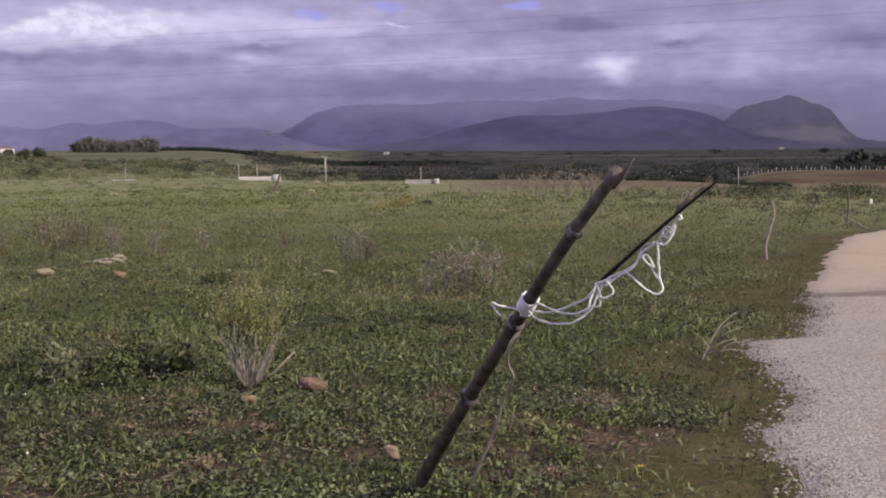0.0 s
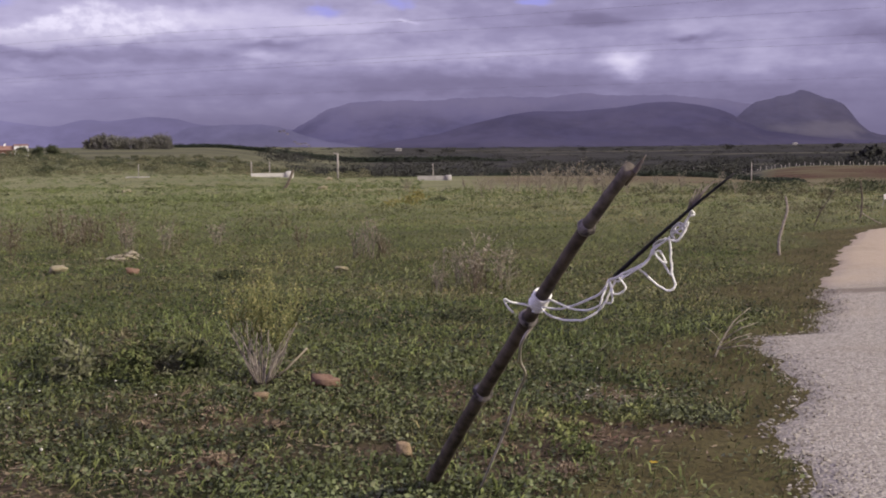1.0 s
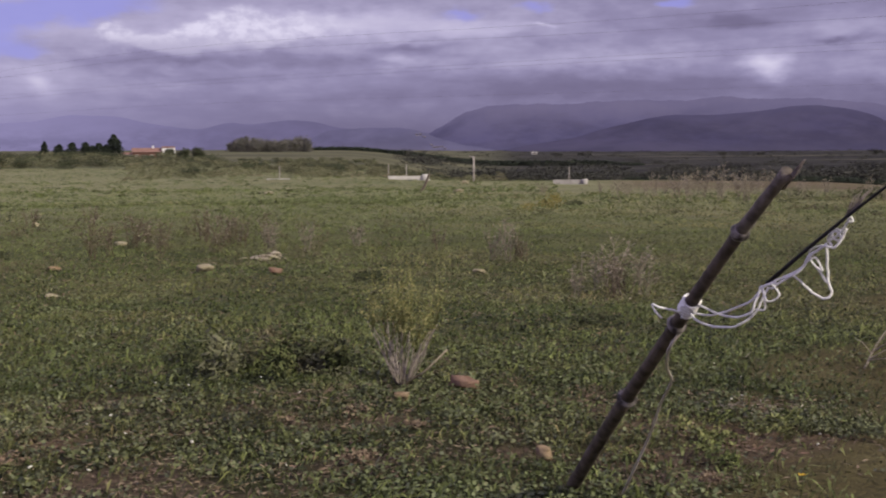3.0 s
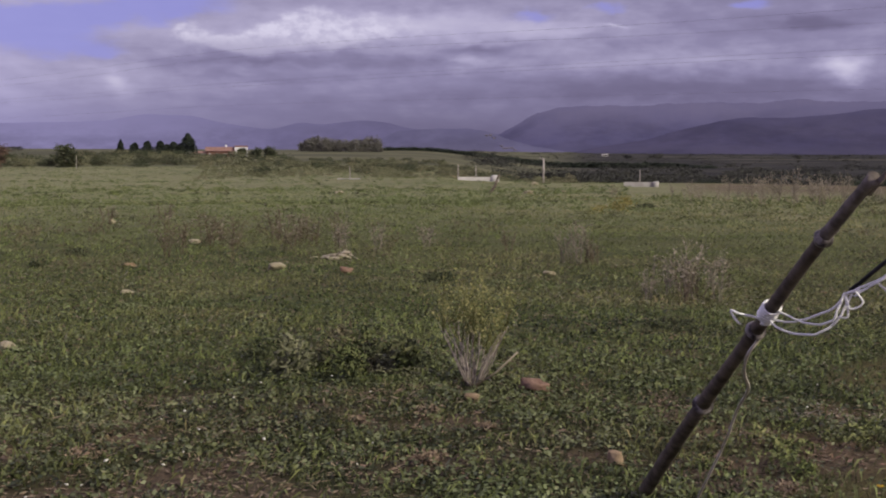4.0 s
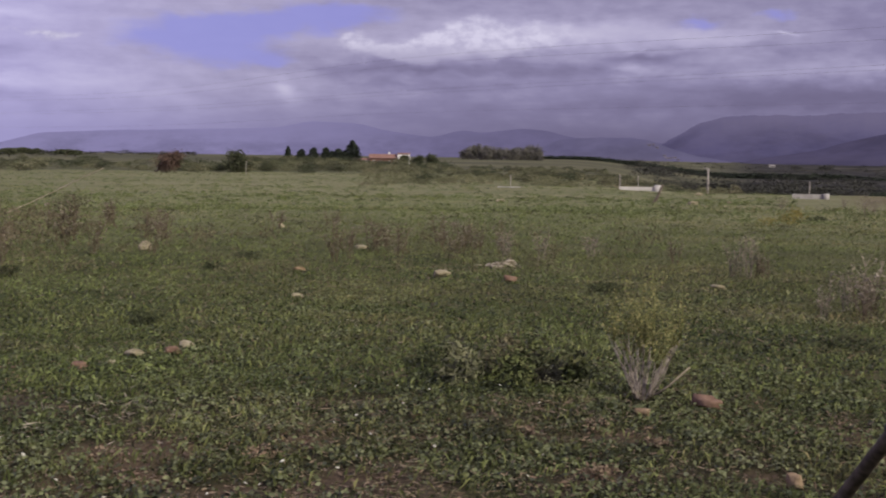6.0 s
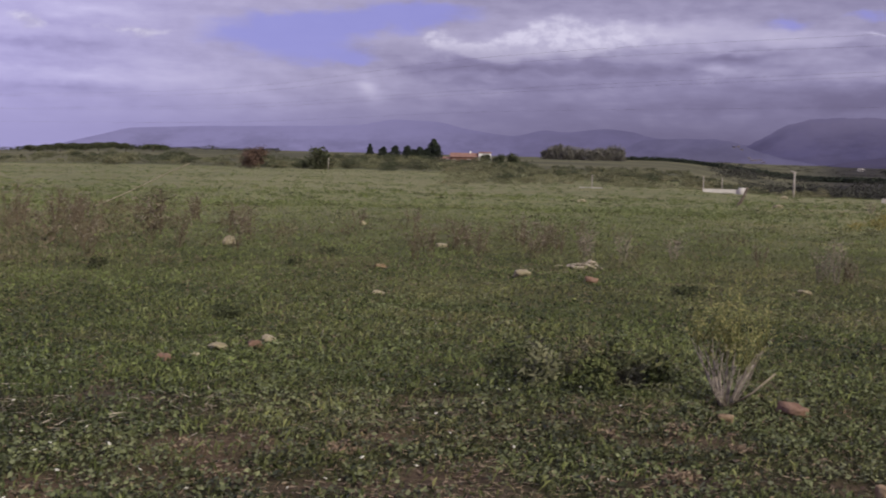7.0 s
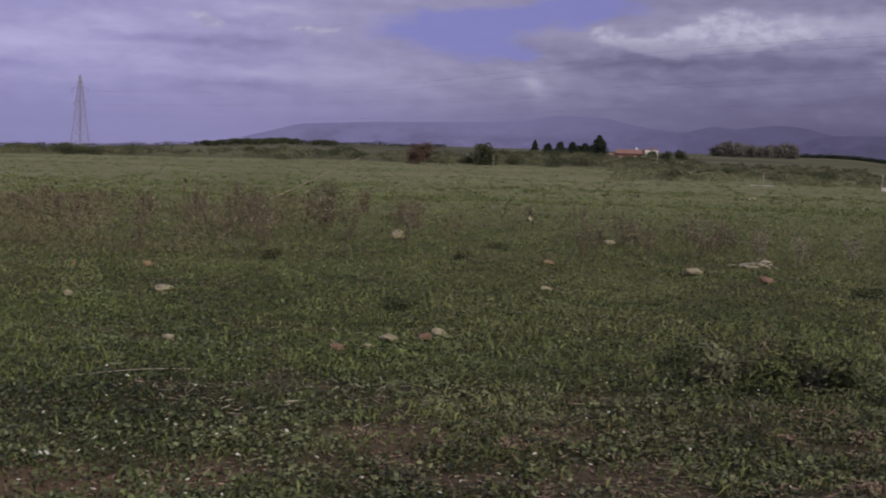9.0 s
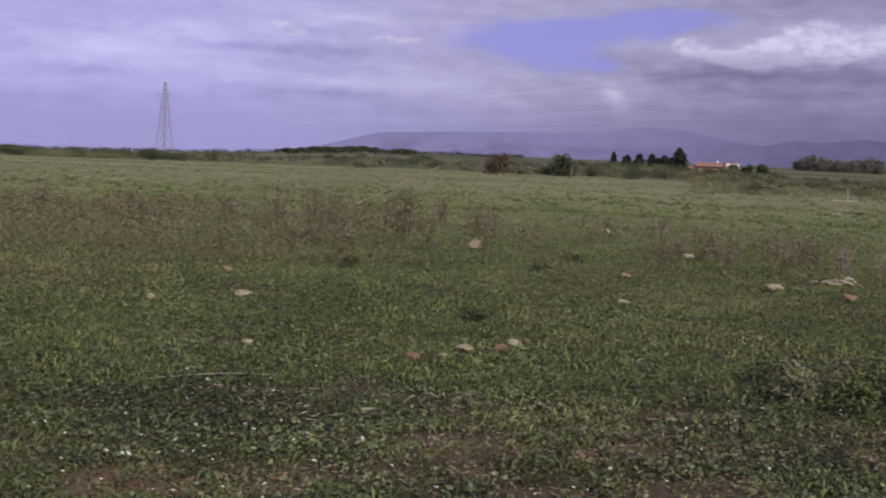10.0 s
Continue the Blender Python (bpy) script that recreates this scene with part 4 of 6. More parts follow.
def g(x, y, lift=0.0):
    return Vector((x, y, height(x, y) + lift))


bar_thing("curved_stake", "crooked pale wooden stake standing in the grass", "stake", [g(3.52, 12.78, -0.05), g(3.505, 12.78, 0.14), g(3.545, 12.77, 0.33), g(3.585, 12.76, 0.48), g(3.565, 12.76, 0.63)], [0.019, 0.016, 0.014, 0.011], M_STEM)
bar_thing("leaning_stake", "thin dark stake leaning beside the track", "stake", [g(5.30, 17.5, -0.03), g(5.37, 17.4, 0.22), g(5.55, 17.3, 0.55)], [0.012, 0.008], M_BARK)
bar_thing("upright_stake", "thin dark upright stake beside the track", "stake", [g(6.6, 19.3, -0.03), g(6.63, 19.3, 0.3), g(6.6, 19.3, 0.66)], [0.018, 0.013], M_BARK)
bar_thing("broken_stick", "short pale stick lying slanted at the track's edge", "stick", [g(6.55, 18.2, 0.01), g(6.45, 18.3, 0.08), g(6.32, 18.4, 0.17)], [0.012, 0.009], M_LOG, 6)
twig = bar_thing("dry_twig", "pale dry forked twig standing by the gravel edge", "twig", [g(1.47, 6.64, 0), g(1.52, 6.66, 0.1), g(1.58, 6.66, 0.2), g(1.68, 6.7, 0.27)], [0.006, 0.0025], M_LOG, 6)
for p, q in (((0.03, 0, 0.06), (0.22, 0.04, 0.13)), ((0.05, 0.01, 0.1), (0.24, 0.0, 0.2)), ((0.02, 0, 0.05), (0.3, -0.02, 0.06)), ((0.04, 0, 0.08), (-0.05, 0.02, 0.17)), ((0.08, 0.02, 0.15), (0.2, 0.05, 0.22)), ((0.12, 0.02, 0.08), (0.26, 0.03, 0.1))):
    part("side_twig", tube([p, (Vector(p) + Vector(q)) / 2 + Vector((0, 0, 0.015)), q], [0.003, 0.0024, 0.0014], 5), M_STEM, twig)
bar_thing("fallen_cane", "long pale dry cane lying in the short grass", "cane", [g(-4.66, 4.02, 0.015), g(-4.52, 4.22, 0.03), g(-4.38, 4.42, 0.038), g(-4.2, 4.63, 0.025)], [0.0026, 0.0020], M_STEM, 6)
bar_thing("leaning_cane", "long pale dry cane leaning among dead thistles", "cane", [g(-16.85, 21.0, 0), g(-16.1, 21.2, 0.35), g(-15.3, 21.4, 0.75), g(-14.65, 21.5, 1.02)], [0.013, 0.008], M_LOG, 6)
bar_thing("leaning_post", "dark old wooden post leaning in the meadow", "post", [spot(8.23, 62, -0.1), spot(7.95, 62, 0.35), spot(7.72, 62, 1.0)], [0.09, 0.06], M_BARK)


def build_field_post(a, d, tall, thick, label, bar=False):
    p = spot(a, d)
    top = new("field_post")
    top.location = p
    tagged(top, label, "post", "posts across the meadow")
    part("shaft", tube([(0, 0, -0.2), (0.01, 0, tall * 0.5), (0, 0, tall)], [thick, thick * 0.95, thick * 0.85], 8), M_POST, top)
    part("cap", tube([(0, 0, tall), (0, 0, tall + 0.04)], [thick * 1.05, thick * 0.7], 8), M_POST, top)
    if bar:
        part("arm", tube([(-0.45, 0, tall + 0.12), (0.2, 0, tall - 0.05)], [0.06, 0.05], 6), M_POST, top)


build_field_post(5.58, 130, 2.75, 0.11, "pale square post standing alone in the meadow", True)
for a, d, tall in ((9.69, 128, 1.6), (8.83, 128, 1.6), (14.9, 128, 1.3), (1.0, 130, 1.7), (27.56, 215, 2.4), (-14.05, 128, 1.9), (-11.4, 200, 2.2)):
    build_field_post(a, d, tall, 0.055, "thin pale fence post in the meadow")


def build_trough(a0, a1, d, tall, name, label, mat=M_CONC):
    p, q = spot(a0, d), spot(a1, d)
    long = (q - p).length
    ang = math.atan2(q.y - p.y, q.x - p.x)
    top = new(name)
    top.matrix_world = Matrix.Translation(p) @ Matrix.Rotation(ang, 4, "Z")
    tagged(top, label, "trough" if name == "concrete_trough" else "wall")
    bm = box(box(box(box(bmesh.new(), (0, 0, -0.6), (long, 0.12, tall)), (0, 0.9, -0.6), (long, 1.02, tall)), (0, 0.12, -0.6), (0.12, 0.9, tall)), (long - 0.12, 0.12, -0.6), (long, 0.9, tall))
    bmesh.ops.bevel(bm, geom=bm.edges[:], offset=0.02, segments=1)
    part("basin", bm, mat, top, smooth=False)
    return top, long


trough, L = build_trough(9.7, 7.75, 127, 0.30, "concrete_trough", "long low pale concrete trough in the meadow", M_PALE)
bm = box(bmesh.new(), (L - 0.7, -0.2, -0.5), (L + 0.1, 0.9, 0.5))
bmesh.ops.bevel(bm, geom=bm.edges[:], offset=0.05, segments=2)
part("end_block", bm, M_PALE, trough, "taller pale concrete block")
ruin, L = build_trough(1.75, 0.15, 125, 0.45, "low_wall", "low pale crumbling wall beyond the meadow")
bm = box(bmesh.new(), (L - 0.5, -0.2, -0.5), (L + 0.1, 0.3, 0.55))
part("pier", bm, M_CONC, ruin)
build_trough(15.5, 14.4, 125, 0.12, "concrete_slab_wall", "low pale concrete edging in the meadow", M_CONC)
p = g(9.05, 25.1)
marker = bar_thing("white_marker", "small white marker on a thin stake beside the track", "marker", [p, p + Vector((0.03, 0, 0.12)), p + Vector((0.06, 0, 0.22))], [0.010, 0.008], M_POST, 6)
bm = box(bmesh.new(), (0.03, -0.006, 0.16), (0.082, 0.008, 0.26))
bmesh.ops.bevel(bm, geom=bm.edges[:], offset=0.006, segments=1)
part("plate", bm, M_WALL, marker, "small white plate", smooth=False)


# ---- house ----
def build_house():
    p = spot(21.05, 420)
    p.z += 1.2
    top = new("farmhouse")
    top.matrix_world = Matrix.Translation(p) @ Matrix.Rotation(radians(21.3), 4, "Z")
    tagged(top, "red and white farmhouse with a terracotta roof beyond the field", "house")
    part("wall", box(bmesh.new(), (-4.5, 0, -3), (5.2, 7, 0.7)), M_BRICKWALL, top, "reddish rendered wall", smooth=False)
    part("wall", box(bmesh.new(), (5.2, -0.6, -3), (9.6, 6, 2.2)), M_WALL, top, "white rendered wall", smooth=False)
    part("wall", box(bmesh.new(), (-9.5, 0.5, -3), (-4.5, 5, 0.0)), M_CONC, top, "pale outbuilding wall", smooth=False)

    def roof(x0, x1, y0, y1, z0, z1):
        bm = bmesh.new()
        ym = (y0 + y1) / 2
        a = [bm.verts.new(q) for q in ((x0, y0, z0), (x1, y0, z0), (x1, y1, z0), (x0, y1, z0), (x0, ym, z1), (x1, ym, z1))]
        for f in ((0, 1, 5, 4), (2, 3, 4, 5), (0, 4, 3), (1, 2, 5), (0, 3, 2, 1)):
            bm.faces.new([a[i] for i in f])
        return part("roof", bm, M_TILE, top, smooth=False)
    r = roof(-4.9, 5.4, -0.5, 7.5, 0.7, 2.2)
    part("chimney", box(bmesh.new(), (2.0, 3.2, 1.6), (2.6, 3.8, 2.9)), M_WALL, r, smooth=False)
    roof(5.05, 9.75, -0.8, 6.2, 2.2, 2.7)
    roof(-9.8, -4.3, 0.2, 5.3, 0.0, 0.7)
    for x in (-3.2, -0.8, 1.8, 3.9):
        win = part("window", box(bmesh.new(), (x - 0.5, -0.08, -1.5), (x + 0.5, 0.02, -0.1)), M_WALL, top, smooth=False)
        part("pane", box(bmesh.new(), (x - 0.4, -0.11, -1.4), (x + 0.4, -0.07, -0.2)), M_GLASS, win, smooth=False)
    for x in (6.4, 8.6):
        win = part("window", box(bmesh.new(), (x - 0.32, -0.68, 0.5), (x + 0.32, -0.58, 1.4)), M_CONC, top, smooth=False)
        part("pane", box(bmesh.new(), (x - 0.24, -0.72, 0.6), (x + 0.24, -0.67, 1.3)), M_GLASS, win, smooth=False)


build_house()


def far_house(a, d, wide, tall, label, p=None, mat=M_CONC):
    """A small farm building across the valley."""
    top = new("farm_building")
    p = p or spot(a, d)
    top.matrix_world = Matrix.Translation(p) @ Matrix.Rotation(radians(a + 9), 4, "Z")
    tagged(top, label, "building", "farm buildings across the valley")
    bm = bmesh.new()
    box(bm, (-wide / 2, -3, -1.5), (wide / 2, 3, tall))
    part("wall", bm, mat, top, smooth=False)
    bm = bmesh.new()
    rows = [[bm.verts.new((x, y, z)) for y, z in ((-3.4, tall - 0.1), (0, tall + 1.3), (3.4, tall - 0.1), (0, tall + 1.0))] for x in (-wide / 2 - 0.3, wide / 2 + 0.3)]
    for k in range(4):
        bm.faces.new((rows[0][k], rows[0][(k + 1) % 4], rows[1][(k + 1) % 4], rows[1][k]))
    bm.faces.new(rows[0][::-1])
    bm.faces.new(rows[1])
    bmesh.ops.recalc_face_normals(bm, faces=bm.faces)
    part("roof", bm, mat, top, "pale flat-tiled roof", smooth=False)
    for x in (-wide * 0.28, wide * 0.05, wide * 0.3):
        bm = bmesh.new()
        box(bm, (x - 0.5, -3.05, 1.0), (x + 0.5, -2.9, 2.3))
        part("window", bm, M_GLASS, top, smooth=False)


for a, d, wide, tall in ((2.65, 1750, 8, 2.4), (-13.1, 2500, 10, 2.8), (-15.98, 2300, 8, 2.6)):
    far_house(a, d, wide, tall, "small white farm building far across the valley")


for k, (a, row, wide, tall) in enumerate(((8.3, 21, 9, 5), (8.12, 22, 8, 6), (7.95, 21, 10, 4), (7.6, 16, 10, 4), (7.45, 14, 12, 4), (7.3, 15, 10, 4), (7.1, 16, 11, 4), (6.95, 14, 9, 4))):
    far_house(a, 0, 0.7 * wide, 0.5 * tall, "tiny pale house of a village on the distant hill", on_hill(a, row), M_HAZED)


# ---- trees and shrubs ----
def leaf_mesh(name, pts, size, mat, seed, stretch=1.5):
    v, f, t = leaves(pts, size, stretch, rng=np.random.default_rng(seed))
    return mesh_of(name, v, f, t, mat)


def build_tree(name, label, category, p, tall, wide, mat, seed, trunk=0.25, count=1400, knots=16, leaf=0.09, base=0.25, group=""):
    rng = np.random.default_rng(seed)
    top = new(name)
    top.location = p
    tagged(top, label, category, group)
    bm = tube([(0, 0, -0.3), (0.02 * tall, 0, tall * 0.3), (0, 0.01 * tall, tall * 0.7)], [0.035 * tall, 0.025 * tall, 0.008 * tall], 7)
    for k in range(5):
        a = k * 1.3 + seed
        z0 = tall * (trunk + 0.06 * k)
        tube([(0, 0, z0), (math.cos(a) * wide * 0.3, math.sin(a) * wide * 0.3, z0 + tall * 0.15), (math.cos(a) * wide * 0.6, math.sin(a) * wide * 0.6, z0 + tall * 0.25)], [0.014 * tall, 0.009 * tall, 0.003 * tall], 5, bm)
    part("trunk", bm, M_BARK, top)
    pts = clumps(count, wide, tall, knots, rng, base)
    piece("crown", leaf_mesh("crown", pts, leaf * tall, mat, seed), top)
    return top


def build_conifer(p, tall, wide, seed, label):
    rng = np.random.default_rng(seed)
    top = new("conifer")
    top.location = p
    tagged(top, label, "tree", "conifers beside the house")
    part("trunk", tube([(0, 0, -0.3), (0, 0, tall)], [0.03 * tall, 0.005 * tall], 7), M_BARK, top)
    n = 3000
    h = rng.uniform(-0.05, 1, n) ** 1.0
    a = rng.uniform(0, 6.28, n)
    lumps = 0.8 + 0.22 * np.sin(3 * a + 7 * h + seed) + 0.18 * np.sin(19 * h + 2 * a + seed)
    r = 1.15 * wide * (1.02 - h) ** 0.62 * lumps * rng.uniform(0.4, 1.05, n)
    pts = np.stack([np.cos(a) * r + 0.05 * tall * np.sin(4 * h + seed), np.sin(a) * r, h * tall], -1)
    piece("crown", leaf_mesh("crown", pts, 0.045 * tall, M_CONIFER, seed, 1.7), top)


# beside the house
for k, (a, d, tall, wide) in enumerate(((22.5, 400, 7.8, 3.6), (23.15, 400, 5.0, 3.6), (23.75, 395, 5.3, 3.0), (24.35, 398, 5.2, 3.0), (24.95, 398, 4.7, 3.0), (25.6, 400, 5.6, 1.7), (22.85, 402, 4.6, 3.2), (23.45, 402, 4.2, 3.2))):
    build_conifer(spot(a, d), tall, wide, 50 + k, "dark green conifer beside the farmhouse")
for k, (a, d, tall, wide) in enumerate(((28.0, 236, 4.6, 2.9), (28.75, 240, 1.9, 2.6), (26.6, 245, 2.0, 2.4), (19.3, 400, 3.6, 2.2), (18.7, 410, 4.0, 2.6), (20.0, 415, 3.4, 1.8), (47.6, 240, 2.5, 3.0), (46.3, 250, 1.9, 2.8), (51.0, 260, 1.9, 4.0), (53.5, 250, 2.4, 4.5), (49, 300, 1.8, 4.0))):
    build_tree("tree", "dense dark green round tree beyond the meadow", "tree", spot(a, d), tall, wide, M_DARKLEAF, 80 + k, 0.2, 3000, 26, 0.055, -0.1, "dark trees beyond the meadow")
for k, (a, d, tall, wide) in enumerate(((31.1, 230, 4.2, 2.7),)):
    build_tree("russet_tree", "russet-leaved round tree at the field's edge", "tree", spot(a, d), tall, wide, M_REDLEAF, 100, 0.2, 3000, 26, 0.055, -0.1)
k = 0
for a in np.arange(13.6, 17.3, 0.42):
    build_tree("grove_tree", "tall hazy grey-green tree in a distant grove", "tree", spot(a, 620 + 15 * (k % 3)), 7.9 + 0.6 * math.sin(k * 2.1) - (1.2 if 14.6 < a < 15.6 else 0), 4.2, M_FARTREE, 120 + k, 0.1, 3000, 30, 0.06, -0.2, "distant grove")
    k += 1



def stone_pine(a, d, tall, wide, seed):
    """A flat-topped pine on a bare forked trunk."""
    rng = np.random.default_rng(seed)
    top = new("umbrella_pine")
    top.location = spot(a, d)
    tagged(top, "flat-topped dark pine tree on the horizon", "tree", "pines on the horizon")
    bm = tube([(0, 0, -0.3), (0.1, 0, tall * 0.4), (0, 0.1, tall * 0.72)], [0.28, 0.2, 0.13], 7)
    for k in range(5):
        q = k * 1.26 + seed
        tube([(0.05, 0, tall * 0.55), (math.cos(q) * wide * 0.35, math.sin(q) * wide * 0.35, tall * 0.74), (math.cos(q) * wide * 0.7, math.sin(q) * wide * 0.7, tall * 0.83)], [0.12, 0.08, 0.03], 5, bm)
    part("trunk", bm, M_BARK, top)
    q = rng.normal(size=(14, 2)) * 0.45
    c = q[rng.integers(0, 14, 1500)] + rng.normal(size=(1500, 2)) * 0.17
    edge = np.hypot(*c.T).clip(0, 1)
    z = tall * (0.98 - 0.22 * edge ** 2 - 0.55 * rng.uniform(0, 1, 1500) ** 1.5)
    piece("crown", leaf_mesh("crown", np.stack([c[:, 0] * wide, c[:, 1] * wide, z], -1), 0.42, M_DARKLEAF, seed, 1.4), top)


for k, (a, tall, wide) in enumerate(((41.2, 4.2, 3.2), (40.5, 4.6, 3.6), (39.9, 5.2, 4.2), (39.3, 5.2, 3.8), (38.8, 5.0, 3.6), (38.2, 5.4, 4.2), (37.6, 5.6, 4.4), (37.0, 5.0, 2.4), (35.75, 4.6, 4.2), (35.35, 4.0, 3.4))):
    stone_pine(a, 520 + 9 * math.sin(k * 2.3), 0.68 * tall, wide, 640 + k)

# scrub along the far edge of the meadow
shrub_rng = random.Random(5)
SHRUB = [leaf_mesh("shrub", clumps(760, 1.0, 1.0, 22, np.random.default_rng(200 + k), 0.0), 0.066, M_SCRUB, 200 + k) for k in range(5)]
SHRUB += [leaf_mesh("shrub", clumps(760, 1.0, 1.0, 22, np.random.default_rng(210 + k), 0.0), 0.07, M_DARKLEAF, 210 + k) for k in range(3)]


def shrub(a, d, tall, wide, dark=False, label="grey-green scrub bush at the meadow's far edge"):
    me = SHRUB[shrub_rng.randrange(5, 8) if dark else shrub_rng.randrange(0, 5)]
    ob = new("shrub", me)
    p = spot(a, d)
    ob.matrix_world = Matrix.Translation(p) @ Matrix.Rotation(shrub_rng.uniform(0, 6), 4, "Z") @ Matrix.Diagonal((wide, wide, tall, 1))
    tagged(ob, label, "shrub", "scrub at the meadow's edge")


for k in range(95):
    a = shrub_rng.uniform(3.5, 19.5)
    d = shrub_rng.uniform(150, 330)
    shrub(a, d, shrub_rng.uniform(0.5, 1.5), shrub_rng.uniform(0.9, 2.4), shrub_rng.random() < 0.4, "scrub bush at the meadow's far edge")


def scrub_belt(name, label, count, a0, a1, d0, d1, tall, wide, mat, seed, bare=None):
    """Scrub too dense to count, thinning out over the open stretch named by bare."""
    rng = np.random.default_rng(seed)
    V, F, T, base = [], [], [], 0
    for k in range(count):
        a, d = rng.uniform(a0, a1), rng.uniform(d0, d1)
        if bare and bare[0] < a < bare[1] and rng.uniform() < 0.72:
            continue
        if math.sin(a * 1.7 + seed) + math.sin(d * 0.06 + a * 0.6) < rng.uniform(-1.6, 0.2):
            continue
        h, r = rng.uniform(*tall), rng.uniform(*wide)
        v, f, t = leaves(clumps(130, r, h, 12, rng, -0.2) + np.array(spot(a, d)), 0.09 * h + 0.00022 * d, 1.5, rng=rng)
        V.append(v), F.append(f + base), T.append(np.clip(0.7 * t + rng.uniform(0, 0.4), 0, 1))
        base += len(v)
    me = mesh_of(name, np.concatenate(V), np.concatenate(F), np.concatenate(T), mat)
    tagged(new(name, me), label, "scrub", kind="stuff")


scrub_belt("low_scrub", "knee-high grey-green scrub at the meadow's far edge", 900, 3.0, 22, 134, 320, (0.3, 1.0), (0.5, 1.6), M_SCRUB, 61)
scrub_belt("dark_scrub", "dark green scrub beyond the meadow", 150, 4.0, 21, 170, 330, (0.6, 1.8), (0.9, 2.6), M_DARKLEAF, 62)
scrub_belt("dark_scrub", "low dark scrub along the meadow's edge beyond the track", 120, -21.5, -12.5, 38, 62, (0.22, 0.5), (0.4, 1.0), M_LOWDARK, 65)
scrub_belt("low_scrub", "low olive scrub along the meadow's edge beyond the track", 80, -21.5, -9, 36, 66, (0.18, 0.42), (0.4, 1.0), M_SCRUB, 66)
scrub_belt("dark_hedge", "low black-green hedge before the red field", 480, -16.2, -9.0, 141, 147, (0.45, 0.75), (0.8, 1.4), M_CONIFER, 67)
scrub_belt("dark_hedge", "short black-green hedge at the meadow's far edge", 60, -3.6, -1.8, 150, 153, (0.3, 0.5), (0.7, 1.1), M_CONIFER, 68)
scrub_belt("scrub_belt", "continuous olive scrub along the far side of the field", 420, 17, 58, 248, 330, (0.7, 1.9), (1.4, 3.6), M_SCRUB, 63, (33, 45))
scrub_belt("scrub_belt", "dark continuous scrub along the far side of the field", 420, 17, 58, 255, 350, (0.8, 2.3), (1.4, 4.0), M_DARKLEAF, 64, (33, 44))
for k in range(110):
    a = shrub_rng.uniform(19.5, 56)
    d = shrub_rng.uniform(225, 420)
    shrub(a, d, shrub_rng.uniform(0.9, 2.3), shrub_rng.uniform(1.5, 4.0), shrub_rng.random() < 0.45, "scrub bush at the meadow's far edge")


for k in range(34):
    shrub(20.2 + 0.22 * k, 384 + 6 * math.sin(k * 2.4), shrub_rng.uniform(1.4, 2.9), shrub_rng.uniform(1.8, 3.4), k % 3 > 0, "bush at the foot of the conifers by the farmhouse")


def far_woods():
    """Olive groves and hedges of the valley and the plain, too many to count."""
    rng = np.random.default_rng(31)
    spots = []
    for k in range(1750):
        a = rng.uniform(-26, 9)
        d = np.exp(rng.uniform(np.log(260), np.log(2600)))
        if (a < -14 and d < 310) or np.sin(a * 0.9 + d * 0.011) + np.sin(a * 2.1 - d * 0.006 + 1) < -0.4:
            continue
        spots.append((a, d, rng.uniform(1.5, 3.6), rng.uniform(4.0, 14.0)) if d > 340 else (a, d, rng.uniform(1.2, 2.6), rng.uniform(2.0, 5.0)))
    for a, d, tall, wide in ((-12.95, 1500, 8.5, 13), (-17.8, 1500, 7.0, 8), (-6.2, 1500, 6, 9), (-7.9, 1500, 5, 8), (-19.3, 420, 7.5, 6), (-19.9, 430, 6.5, 7), (-20.6, 425, 6.0, 6), (-18.6, 440, 5.0, 5), (0.2, 1400, 7, 14), (1.6, 1450, 5, 9)):
        spots += [(a + rng.normal() * 0.06, d, tall * rng.uniform(0.8, 1.05), wide * 0.7) for _ in range(4)]
    for a in np.arange(-13, 6.5, 0.2):        # dark trees where the valley begins
        spots.append((a, 185 + rng.uniform(-12, 25), rng.uniform(1.2, 2.6), 2.0))
    for a in np.arange(30, 60, 0.25):
        spots.append((a, 640 + rng.uniform(-60, 60), rng.uniform(1.2, 2.8), 6.0))
    V, F, T = [], [], []
    base = 0
    for k, (a, d, tall, wide) in enumerate(spots):
        n = 230 if d < 420 else 120 if d < 700 else 70
        p = clumps(n, wide, tall, 8, rng, 0.0) + np.array(spot(a, d))
        v, f, t = leaves(p, (0.105 if d < 420 else 0.17) * tall, 1.4, rng=rng)
        V.append(v), F.append(f + base), T.append(np.clip(t * 0.7 + rng.uniform(0, 0.3), 0, 1))
        base += len(v)
    me = mesh_of("far_woods", np.concatenate(V), np.concatenate(F), np.concatenate(T), M_OLIVE)
    tagged(new("far_woods", me), "dark olive groves and hedges across the distant valley", "woods", kind="stuff")


far_woods()


def tree_line():
    """The long dark row of trees on the rise."""
    rng = np.random.default_rng(37)
    V, F, T, base = [], [], [], 0
    for a in np.arange(-2.5, 14.5, 0.04):
        tall = rng.uniform(0.92, 1.08) * np.interp(a, [5, 12], [4.0, 2.7]) * np.clip((a + 3.5) / 3, 0.5, 1)
        v, f, t = leaves(clumps(80, 2.6, tall, 9, rng, -0.3) + np.array(spot(a, 800 + rng.uniform(-8, 8))), 0.2 * tall, 1.4, rng=rng)
        V.append(v), F.append(f + base), T.append(t)
        base += len(v)
    me = mesh_of("tree_line", np.concatenate(V), np.concatenate(F), np.concatenate(T), M_CONIFER)
    tagged(new("tree_line", me), "long dark row of trees on the distant rise", "woods", kind="stuff")


tree_line()


